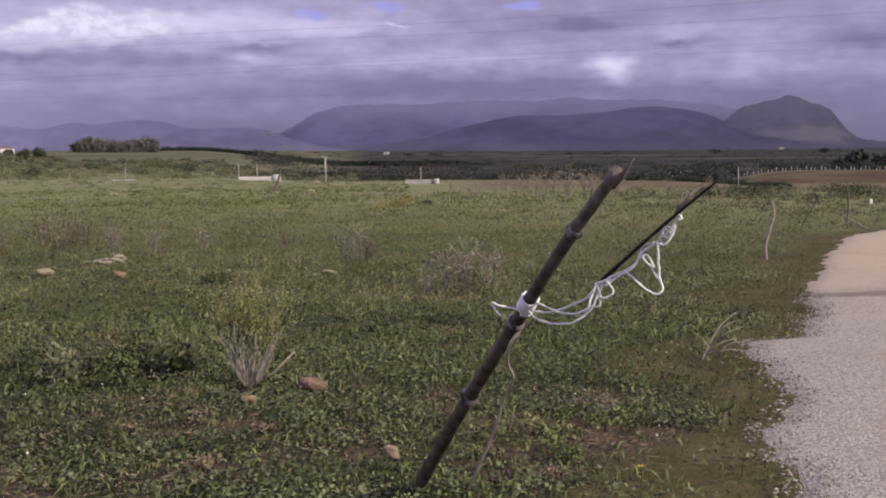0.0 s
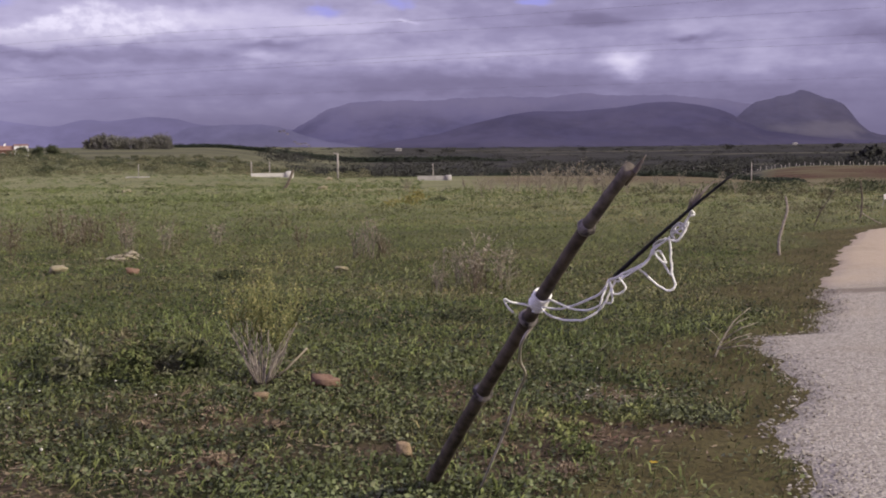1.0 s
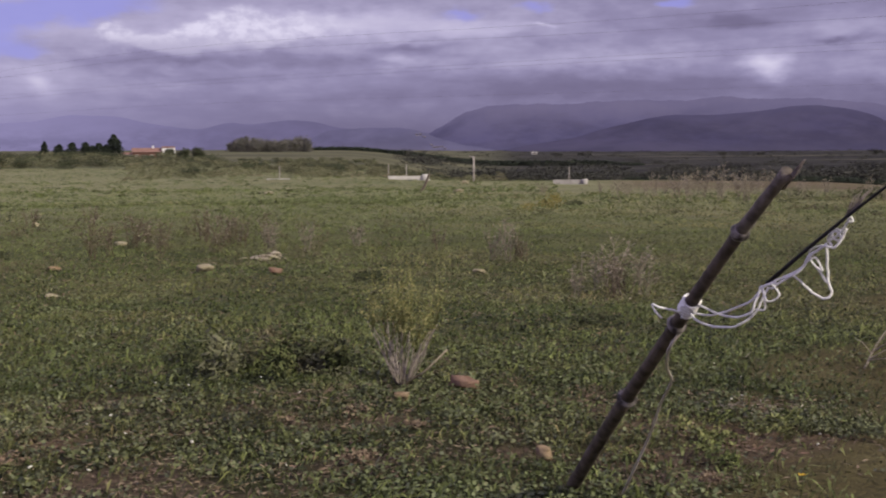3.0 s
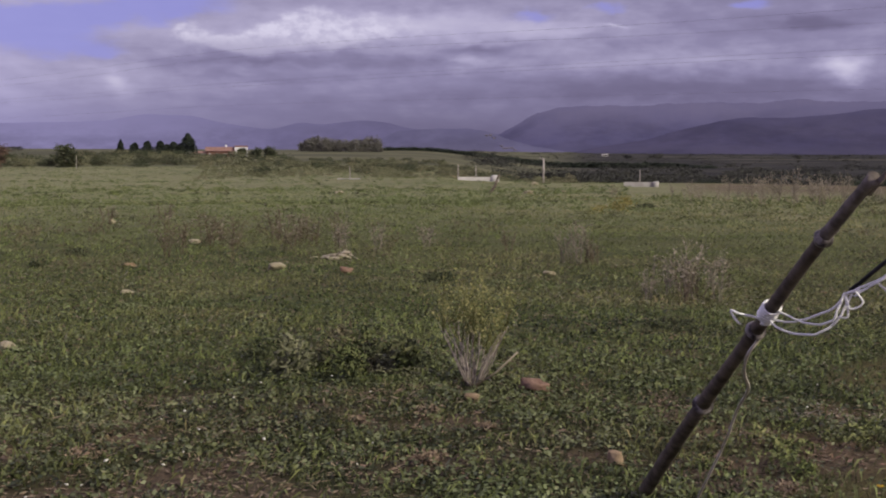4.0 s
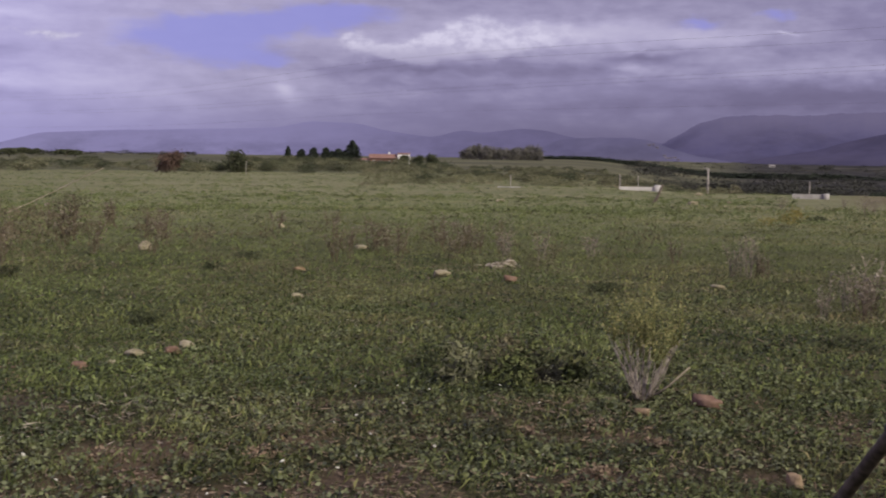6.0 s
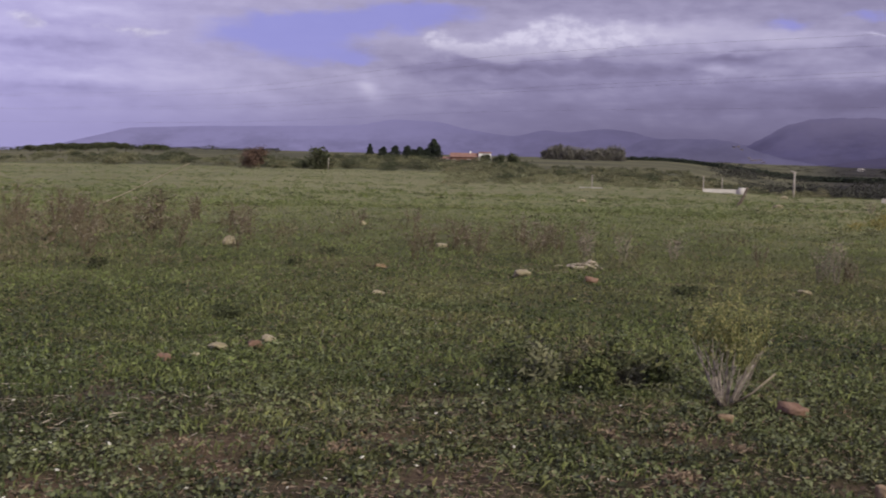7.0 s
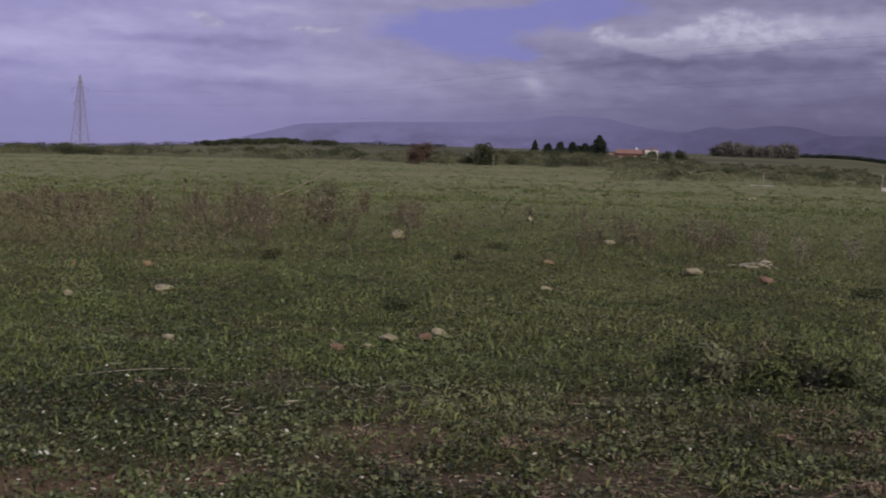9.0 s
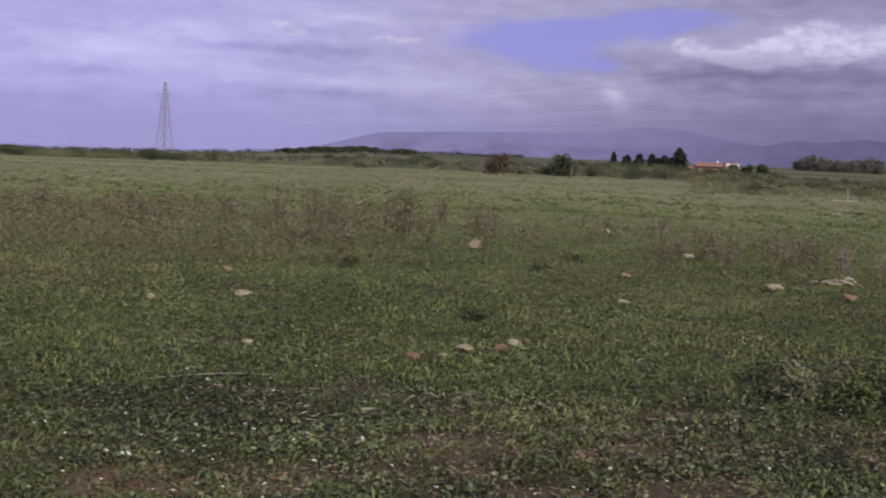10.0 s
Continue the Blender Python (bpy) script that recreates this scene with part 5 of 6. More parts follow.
def vine_stake(p, tall):
    top = new("vine_stake")
    top.location = p
    tagged(top, "short pale vineyard stake beside the red field", "stake", "vineyard stakes")
    part("shaft", tube([(0, 0, -0.1), (0.03, 0, tall)], [0.10, 0.08], 6), M_POST, top)
    return top


first_stake = vine_stake(spot(-13.2, 296), 1.0)
for k in range(1, 36):
    copy_thing(first_stake, Matrix.Translation(spot(-13.2 - 0.215 * k + 0.05 * math.sin(k * 2.3), 296 + 5 * math.sin(k * 1.7), -0.25 * (k % 3))))


# ---- pylon and cables ----
def build_pylon(p, tall):
    top = new("pylon")
    top.location = p
    tagged(top, "tall grey steel lattice electricity pylon on the horizon", "pylon")
    half = lambda h: np.interp(h, [0, 0.45, 0.8, 1.0], [0.092, 0.05, 0.026, 0.008]) * tall
    levels = [0, 0.14, 0.27, 0.38, 0.48, 0.57, 0.65, 0.72, 0.79, 0.86, 0.93, 1.0]
    for sx, sy in ((1, 1), (1, -1), (-1, 1), (-1, -1)):
        part("leg", tube([(sx * half(h), sy * half(h), h * tall) for h in levels], 0.14, 4), M_STEEL, top)
    for h0, h1 in zip(levels, levels[1:]):
        a, b = half(h0), half(h1)
        bm = bmesh.new()
        for c, d in (((1, 1), (-1, 1)), ((-1, 1), (-1, -1)), ((-1, -1), (1, -1)), ((1, -1), (1, 1))):
            tube([(c[0] * a, c[1] * a, h0 * tall), (d[0] * b, d[1] * b, h1 * tall)], 0.06, 4, bm)
            tube([(d[0] * a, d[1] * a, h0 * tall), (c[0] * b, c[1] * b, h1 * tall)], 0.06, 4, bm)
            tube([(c[0] * b, c[1] * b, h1 * tall), (d[0] * b, d[1] * b, h1 * tall)], 0.06, 4, bm)
        part("lattice", bm, M_STEEL, top, smooth=False)
    for h, reach in ((0.82, 0.155), (0.64, 0.12)):
        bm = tube([(-reach * tall, 0, h * tall), (0, 0, (h + 0.035) * tall), (reach * tall, 0, h * tall)], 0.07, 4)
        tube([(-reach * tall, 0, h * tall), (reach * tall, 0, h * tall)], 0.07, 4, bm)
        arm = part("crossarm", bm, M_STEEL, top, smooth=False)
        for s in (-1, 1):
            part("insulator", tube([(s * reach * tall, 0, h * tall), (s * reach * tall, 0, (h - 0.05) * tall)], 0.11, 5), M_STEEL, arm)


PYLON = spot(46.95, 520)
PYLON_TALL = 520 * math.tan(radians(2.85)) + 1.2 - PYLON.z
build_pylon(PYLON, PYLON_TALL)


def cable(fix, rows):
    """A sagging cable from a crossarm of the pylon through (azimuth, elevation, distance) rows."""
    start = PYLON + Vector((fix[0] * PYLON_TALL, 0, fix[1] * PYLON_TALL))
    pts = smooth_line([start] + [ray_at(a, e, d) for a, e, d in rows], 12)
    top = new("power_cable")
    tagged(top, "thin overhead power cable running from the pylon across the sky", "cable", "overhead power cables")
    top.location = pts[0]
    part("conductor", tube([q - pts[0] for q in pts], np.linspace(0.015, 0.0095, len(pts)), 4), M_CABLE, top)


for side, lift in ((-0.155, 0.0), (0.155, 0.42)):
    cable((side, 0.77), [(34, 2.6 + lift * 0.5, 340), (20, 4.45 + lift * 0.8, 210), (-0.5, 5.54 + lift * 1.3, 140), (-20, 6.04 + lift * 2, 120), (-40, 6.3 + lift * 2, 115)])
for side, lift in ((-0.12, 0.0), (0.12, 0.42)):
    cable((side, 0.59), [(34, 1.95 + lift * 0.3, 350), (20, 3.08 + lift * 0.4, 230), (-0.5, 4.2 + lift * 0.5, 160), (-20, 4.5 + lift * 0.9, 140), (-40, 4.6 + lift, 130)])
cable((0.0, 0.45), [(34, 1.3, 370), (20, 2.19, 260), (0, 2.75, 200), (-20, 2.96, 180), (-40, 3.0, 170)])


# ---- vegetation near by ----
def build_dead_bush():
    rng = np.random.default_rng(77)
    x, y = -0.98, 5.93
    top = new("half_dead_bush")
    top.location = g(x, y)
    tagged(top, "half-dead bush of bare grey stems with yellow-green tips", "bush")
    tips = []
    for k in range(30):
        a, lean = rng.uniform(0, 6.28), rng.uniform(0.03, 0.19)
        tall = rng.uniform(0.20, 0.34)
        p0 = Vector((math.cos(a) * 0.02, math.sin(a) * 0.02, -0.02))
        p1 = p0 + Vector((math.cos(a) * lean * 0.6 + rng.normal() * 0.014, math.sin(a) * lean * 0.6, tall * rng.uniform(0.4, 0.6)))
        p2 = p0 + Vector((math.cos(a) * lean * rng.uniform(0.85, 1.15), math.sin(a) * lean, tall)) + Vector((rng.normal() * 0.03, rng.normal() * 0.03, 0))
        tips.append(p2)
        part("stem", tube(smooth_line([p0, p1, p2], 4), np.linspace(0.0042, 0.0022, 9), 5), M_STEM, top)
    part("stem", tube([(0.02, -0.03, 0.0), (0.13, -0.05, 0.08), (0.24, -0.06, 0.19)], [0.006, 0.0055, 0.005], 6), M_LOG, top, "thick pale broken stem")
    sprays = []
    for q in tips:
        for b in range(4):
            e = q + Vector((rng.normal() * 0.065 - 0.25 * q.x + (0.16 if rng.uniform() < 0.08 else 0), rng.normal() * 0.07, rng.uniform(0.03, 0.33)))
            part("twig", tube([q, q.lerp(e, 0.5) + Vector((0.01, 0, 0.01)), e], [0.0022, 0.0016, 0.001], 4), M_YELLOW, top)
            sprays += [q.lerp(e, t) for t in (0.35, 0.55, 0.7, 0.85, 1.0)]
    c = np.repeat(np.array(sprays), 2, 0)
    c = c + rng.normal(size=c.shape) * 0.018
    piece("foliage", leaf_mesh("foliage", c, 0.0062, M_YELLOW, 5, 3.0), top, "sparse yellow-green leaves")


build_dead_bush()


def thistle_mesh(seed, mat, head_mat):
    """A dead branching thistle, 1 m tall."""
    rng = np.random.default_rng(seed)
    bm = bmesh.new()
    heads = []
    for s in range(7):
        a, lean = rng.uniform(0, 6.28), rng.uniform(0.05, 0.3)
        base = Vector((rng.uniform(-0.12, 0.12), rng.uniform(-0.12, 0.12), -0.02))
        tip = base + Vector((math.cos(a) * lean, math.sin(a) * lean, rng.uniform(0.6, 1.0)))
        tube([base, (base + tip) / 2 + Vector((0.02, 0, 0.03)), tip], [0.0095, 0.0075, 0.0045], 4, bm)
        heads.append(tip)
        for b in range(7):
            t = rng.uniform(0.25, 0.95)
            q = base.lerp(tip, t)
            e = q + Vector((rng.uniform(-1, 1) * 0.2, rng.uniform(-1, 1) * 0.2, rng.uniform(0.05, 0.22)))
            tube([q, e], [0.006, 0.0035], 3, bm)
            heads.append(e)
    me = bpy.data.meshes.new("stalk")
    bm.to_mesh(me)
    bm.free()
    me.materials.append(mat)
    h = np.repeat(np.array(heads), 3, 0)
    h = h + rng.normal(size=h.shape) * 0.025
    tufts = leaf_mesh("crown", h, 0.022, head_mat, seed, 2.2)
    return me, tufts


THISTLES = [thistle_mesh(300 + k, M_DRY, M_HEADS) for k in range(5)]
STRAWS = [thistle_mesh(320 + k, M_STRAW, M_STRAW) for k in range(3)]
th_rng = random.Random(9)


def thistle(x, y, tall, label="dead brown branching thistle among the grass", straw=False):
    stems, tufts = STRAWS[th_rng.randrange(3)] if straw else THISTLES[th_rng.randrange(5)]
    top = new("dead_thistle")
    wide = tall * th_rng.uniform(0.9, 1.4)
    top.matrix_world = Matrix.Translation(g(x, y)) @ Matrix.Rotation(th_rng.uniform(0, 6), 4, "Z") @ Matrix.Diagonal((wide, wide, tall, 1))
    tagged(top, label, "thistle", "dead thistles in the meadow")
    piece("stalk", stems, top)
    piece("crown", tufts, top)


MIDDLE_CLUMPS = [(-4.69, 15.6, 5, 0.6, 0.5), (-3.69, 14.8, 6, 0.8, 0.5), (-0.93, 12.9, 7, 0.22, 0.5), (0.20, 9.95, 6, 0.20, 0.38), (0.45, 10.6, 3, 0.2, 0.35), (-9.0, 18.9, 6, 0.8, 0.5), (-12.1, 18.4, 7, 1.0, 0.6), (-5.75, 12.5, 4, 0.25, 0.5), (-5.44, 13.9, 7, 0.3, 0.75), (-4.23, 14.4, 4, 0.2, 0.7), (-4.9, 12.8, 5, 0.5, 0.65)]
OUTER_CLUMPS = [(-4.5, 13.6, 5, 0.7, 0.5), (-8.3, 14.6, 4, 0.8, 0.6), (-10, 10.2, 8, 1.2, 0.65), (-10.6, 12.2, 8, 1.5, 0.7), (-11, 14, 8, 1.4, 0.7), (-8.5, 12.3, 3, 0.4, 0.6), (-13.5, 13.5, 9, 2.0, 0.75), (-12.8, 17.5, 8, 2.2, 0.7), (-15.5, 17.5, 12, 3.0, 0.75), (-18, 15.5, 9, 2.5, 0.8), (-16, 12.5, 8, 2, 0.7), (-9.2, 16, 4, 0.8, 0.6)]
for x, y, n, spread, tall in MIDDLE_CLUMPS + OUTER_CLUMPS:
    for k in range(max(2, int(n * 0.42))):
        thistle(x + th_rng.gauss(0, spread), y + th_rng.gauss(0, spread), tall * th_rng.uniform(0.4, 1.0))


for x, y, tall in ((0.22, 9.95, 0.50), (0.05, 10.15, 0.36), (0.42, 9.8, 0.40), (-0.12, 9.7, 0.32), (-0.93, 12.8, 0.48), (-1.08, 12.95, 0.36), (-3.75, 13.6, 0.4), (-3.4, 13.9, 0.36), (-2.9, 14.4, 0.34)):
    thistle(x, y, tall, "dry thistle with pale greyish seed heads in the meadow", True)
for k in range(22):
    p = spot(th_rng.uniform(-14, 3), th_rng.uniform(32, 58))
    thistle(p.x, p.y, th_rng.uniform(0.45, 0.95), "tall pale straw-coloured dry weed at the meadow's edge", True)
for a, d, tall in ((-5.3, 36, 0.95), (-6.0, 37, 1.1)):
    p = spot(a, d)
    thistle(p.x, p.y, tall, "tall pale feathery dry weed at the meadow's edge", True)


def bushlet(x, y, tall, wide, mat, seed, label, name="low_bush", count=1600, stretch=2.0, leaf=0.006):
    me = leaf_mesh(name, clumps(count, wide, tall, 18, np.random.default_rng(seed), 0.0), 0.045 * tall + leaf, mat, seed, stretch)
    ob = new(name, me)
    ob.location = g(x, y)
    tagged(ob, label, "weeds" if name == "weed_clump" else "bush", kind="stuff" if name == "weed_clump" else "")


bushlet(-1.36, 26.3, 0.24, 0.36, M_BROOM, 401, "low mustard-yellow bush in the meadow", count=380)
bushlet(-0.89, 26.8, 0.42, 0.36, M_BROOM, 402, "low mustard-yellow bush in the meadow", count=520)
bushlet(-0.40, 29.6, 0.18, 0.26, M_LOWDARK, 403, "low dark bush in the meadow")
bushlet(-18.1, 25.1, 0.42, 0.50, M_SCRUB, 404, "yellowing bush standing in the meadow")
bushlet(-2.07, 10.74, 0.13, 0.16, M_LOWDARK, 600, "low dark green plant in the meadow", "weed_clump", 420)
bushlet(0.03, 7.99, 0.11, 0.17, M_LOWDARK, 601, "low dark green plant in the meadow", "weed_clump", 420)
bushlet(-4.74, 7.27, 0.12, 0.12, M_LOWDARK, 602, "low dark green plant in the meadow", "weed_clump", 420)
bushlet(-6.34, 11.17, 0.13, 0.12, M_LOWDARK, 603, "low dark green plant in the meadow", "weed_clump", 420)
bushlet(-2.04, 10.71, 0.13, 0.16, M_LOWDARK, 604, "low dark green plant in the meadow", "weed_clump", 420)
bushlet(-4.70, 7.31, 0.11, 0.15, M_LOWDARK, 605, "low dark green plant in the meadow", "weed_clump", 420)
bushlet(-7.75, 9.68, 0.14, 0.11, M_LOWDARK, 606, "low dark green plant in the meadow", "weed_clump", 420)
bushlet(-6.58, 12.48, 0.12, 0.17, M_LOWDARK, 607, "low dark green plant in the meadow", "weed_clump", 420)
bushlet(-0.92, 4.41, 0.05, 0.07, M_LITTER, 640, "withered reddish-brown rosette in the short weeds", "weed_clump", 200)
bushlet(-0.77, 4.96, 0.05, 0.05, M_LITTER, 641, "withered reddish-brown rosette in the short weeds", "weed_clump", 200)
bushlet(0.41, 4.24, 0.05, 0.07, M_LITTER, 642, "withered reddish-brown rosette in the short weeds", "weed_clump", 200)
bushlet(0.19, 4.60, 0.05, 0.06, M_LITTER, 643, "withered reddish-brown rosette in the short weeds", "weed_clump", 200)
bushlet(-0.90, 4.43, 0.05, 0.08, M_LITTER, 644, "withered reddish-brown rosette in the short weeds", "weed_clump", 200)
bushlet(-1.34, 5.00, 0.05, 0.06, M_LITTER, 645, "withered reddish-brown rosette in the short weeds", "weed_clump", 200)
bushlet(-1.06, 5.17, 0.05, 0.09, M_LITTER, 646, "withered reddish-brown rosette in the short weeds", "weed_clump", 200)
bushlet(-2.24, 4.23, 0.05, 0.08, M_LITTER, 647, "withered reddish-brown rosette in the short weeds", "weed_clump", 200)
bushlet(-2.80, 3.97, 0.05, 0.08, M_LITTER, 648, "withered reddish-brown rosette in the short weeds", "weed_clump", 200)
for k in range(22):
    q = np.random.default_rng(500 + k)
    x, y = min(-1.7 + q.normal() * 0.45, -1.34), 6.25 + q.normal() * 0.22
    bushlet(x, y, q.uniform(0.10, 0.27), q.uniform(0.07, 0.15), (M_SCRUB, M_LOWDARK, M_DEAD, M_TURF, M_TURF)[k % 5], 500 + k, "straggling olive weed tuft beside the dead bush", "weed_clump", 300, 3.6, 0.002)
for k in range(7):
    q = np.random.default_rng(540 + k)
    bushlet(1.0 + q.normal() * 0.14, 5.1 + q.normal() * 0.12, q.uniform(0.05, 0.1), q.uniform(0.06, 0.12), M_CLOVER, 540 + k, "leafy green weed clump at the gravel edge", "weed_clump", 200, 1.6)
for k in range(10):
    q = np.random.default_rng(560 + k)
    bushlet(0.55 + q.normal() * 0.2, 4.9 + q.normal() * 0.25, q.uniform(0.05, 0.1), q.uniform(0.06, 0.13), M_WEED, 560 + k, "pale leafy weed rosette in the short grass", "weed_clump", 160)


def scatter(n, r0, r1, a0=-27, a1=59, power=1.0):
    a = np.radians(RNG.uniform(a0, a1, n))
    r = (RNG.uniform(r0 ** (1 + power), r1 ** (1 + power), n)) ** (1 / (1 + power))
    x, y = -np.sin(a) * r, np.cos(a) * r
    keep = ~on_road(x, y)
    return x[keep], y[keep]


def beside_road(x, y):
    """1 on the trodden mossy strip along the track."""
    gap = np.interp(y, EDGE_Y, EDGE_X) - x
    return np.clip((0.75 + 0.3 * np.sin(2.1 * y) - gap) / 0.3, 0, 1) * (y > 0) * (y < 25)


TABLE = np.random.default_rng(70).uniform(0, 1, (128, 128))


def drift(x, y, size, shift=0.0):
    """Smooth random field, 0 to 1, with features of the given size in metres."""
    u, v = x / size + shift + 500.0, y / size + 1.7 * shift + 500.0
    i, j = np.floor(u).astype(int), np.floor(v).astype(int)
    f, h = u - i, v - j
    f, h = f * f * (3 - 2 * f), h * h * (3 - 2 * h)
    at = lambda a, b: TABLE[a % 128, b % 128]
    return (at(i, j) * (1 - f) + at(i + 1, j) * f) * (1 - h) + (at(i, j + 1) * (1 - f) + at(i + 1, j + 1) * f) * h


def carpet(name, label, n, r0, r1, size, tall, mat, stretch, flat, thick=0.36, blades=False, power=1.0, a0=-27, a1=59, knot=0.3, gaps=0.5, shift=0.0, strip=0.85, soft=False, fade=0.0):
    x, y = scatter(n, r0, r1, a0, a1, power)
    tuft = 0.6 * drift(x, y, knot, shift) + 0.4 * drift(x, y, knot * 0.4, shift + 9)
    keep = RNG.uniform(0, 1, len(x)) < np.clip(patchy(x, y), thick, 1) * (1 - strip * beside_road(x, y)) * np.clip(1 + gaps * (tuft - 0.55) * 4, 0.08, 1)
    out = np.hypot(x, y)
    if soft:
        keep &= RNG.uniform(0, 1, len(x)) < np.clip((r1 - out) / (0.6 * (r1 - r0)), 0, 1) * np.clip((out - r0) / (0.3 * (r1 - r0)) + 0.15, 0, 1)
    if fade:
        keep &= RNG.uniform(0, 1, len(x)) < np.clip((r1 - out) / fade, 0, 1)
    x, y, tuft = x[keep], y[keep], tuft[keep]
    far, turn = np.hypot(x, y), np.degrees(np.arctan2(-x, y))
    ploughed = (far > 60) & (turn < 1.6) & (RNG.uniform(0, 1, len(x)) < 0.9)
    x, y, tuft = x[~ploughed], y[~ploughed], tuft[~ploughed]
    z = terrain(x, y)
    m = len(x)
    wide = 0.6 * drift(x, y, knot * 5, shift + 20) + 0.4 * drift(x, y, knot * 2, shift + 31)
    tone = np.clip(0.48 + 0.7 * (tuft - 0.5) + 1.0 * (wide - 0.5) + 0.7 * (RNG.uniform(0, 1, m) - 0.5), 0, 1) ** 1.3
    rise = 0.45 + 1.0 * tuft
    if blades:
        lean = RNG.normal(size=(m, 2)) * 0.7 + np.array([0.35, 0.1])
        h = tall * RNG.uniform(0.4, 1.2, m) * rise
        a = RNG.uniform(0, 6.28, m)
        wd = size * RNG.uniform(0.6, 1.2, m)
        side = np.stack([np.cos(a) * wd, np.sin(a) * wd, np.zeros(m)], -1)
        p = np.stack([x, y, z], -1)
        mid = p + np.stack([lean[:, 0] * h * 0.4, lean[:, 1] * h * 0.4, h * 0.55], -1)
        tip = p + np.stack([lean[:, 0] * h, lean[:, 1] * h, h * (1 - 0.45 * np.hypot(*lean.T).clip(0, 1))], -1)
        V = np.stack([p, mid + side, tip, mid - side], 1).reshape(-1, 3)
        F = np.arange(4 * m).reshape(-1, 4)
    else:
        c = np.stack([x, y, z + tall * RNG.uniform(0.1, 1.0, m) * rise], -1)
        V, F, _ = leaves(c, size, stretch, flat)
    tagged(new(name, mesh_of(name, V, F, np.repeat(tone, 4), mat)), label, "grass" if blades else "weeds", kind="stuff")


carpet("weeds", "short clover-like broad-leaved weeds covering the ground", 240000, 2.6, 13, 0.0140, 0.042, M_CLOVER, 1.5, 0.45, power=0.1, knot=0.2, gaps=0.9, fade=6.0, thick=0.2)
carpet("grass", "short green meadow grass blades", 210000, 2.6, 18, 0.0026, 0.065, M_TURF, 1, 0, blades=True, power=0.25, knot=0.25, shift=3, strip=0.35, fade=9.0, thick=0.2)
carpet("weeds", "short broad-leaved weeds further out", 150000, 6, 38, 0.0145, 0.035, M_WEED, 2.2, 0.75, fade=20, power=0.3, knot=0.45, shift=5, gaps=0.8)
carpet("grass", "green meadow grass blades further out", 300000, 6, 55, 0.0042, 0.070, M_GRASS, 1, 0, blades=True, fade=30, power=0.15, knot=0.5, shift=7, gaps=0.45)
carpet("grass", "sparse taller meadow grass far out in the field", 200000, 14, 170, 0.012, 0.12, M_MEADOW, 1, 0, blades=True, soft=True, power=0.5, knot=3.0, shift=11, gaps=0.4)
carpet("weeds", "low meadow weeds far out in the field", 60000, 16, 130, 0.030, 0.05, M_WEED, 2.4, 0.6, soft=True, power=0.4, knot=3.0, shift=13, gaps=0.9)
carpet("grass", "coarse grass tufts at the far side of the field", 45000, 140, 290, 0.045, 0.24, M_MEADOW, 1, 0, blades=True, knot=2.5, shift=15)
carpet("litter", "dry brown litter of dead leaves and straw between the weeds", 90000, 2.8, 14, 0.007, 0.014, M_LITTER, 5, 0.75, thick=1, power=0.3, gaps=0.4)
carpet("straw", "pale dead grass stalks lying about the meadow", 16000, 6.5, 30, 0.0042, 0.05, M_STRAW, 14, 0.7, thick=1, power=0.6, gaps=1.0, knot=1.2, shift=17)
carpet("grass", "coarse leaning blades among the short weeds", 36000, 2.6, 9, 0.0050, 0.07, M_WEED, 1, 0, blades=True, power=0.2, knot=0.18, shift=23, gaps=1.0)
carpet("weeds", "short weeds on the ground behind and beside the camera", 36000, 0.3, 11, 0.028, 0.04, M_CLOVER, 1.3, 0.45, power=0.4, a0=59, a1=333)
carpet("weeds", "short weeds on the ground underfoot", 16000, 0.2, 2.7, 0.019, 0.035, M_CLOVER, 1.3, 0.45, power=0.7)
carpet("grass", "meadow grass behind and beside the camera", 40000, 0.3, 14, 0.003, 0.08, M_TURF, 1, 0, blades=True, power=0.4, a0=59, a1=333)


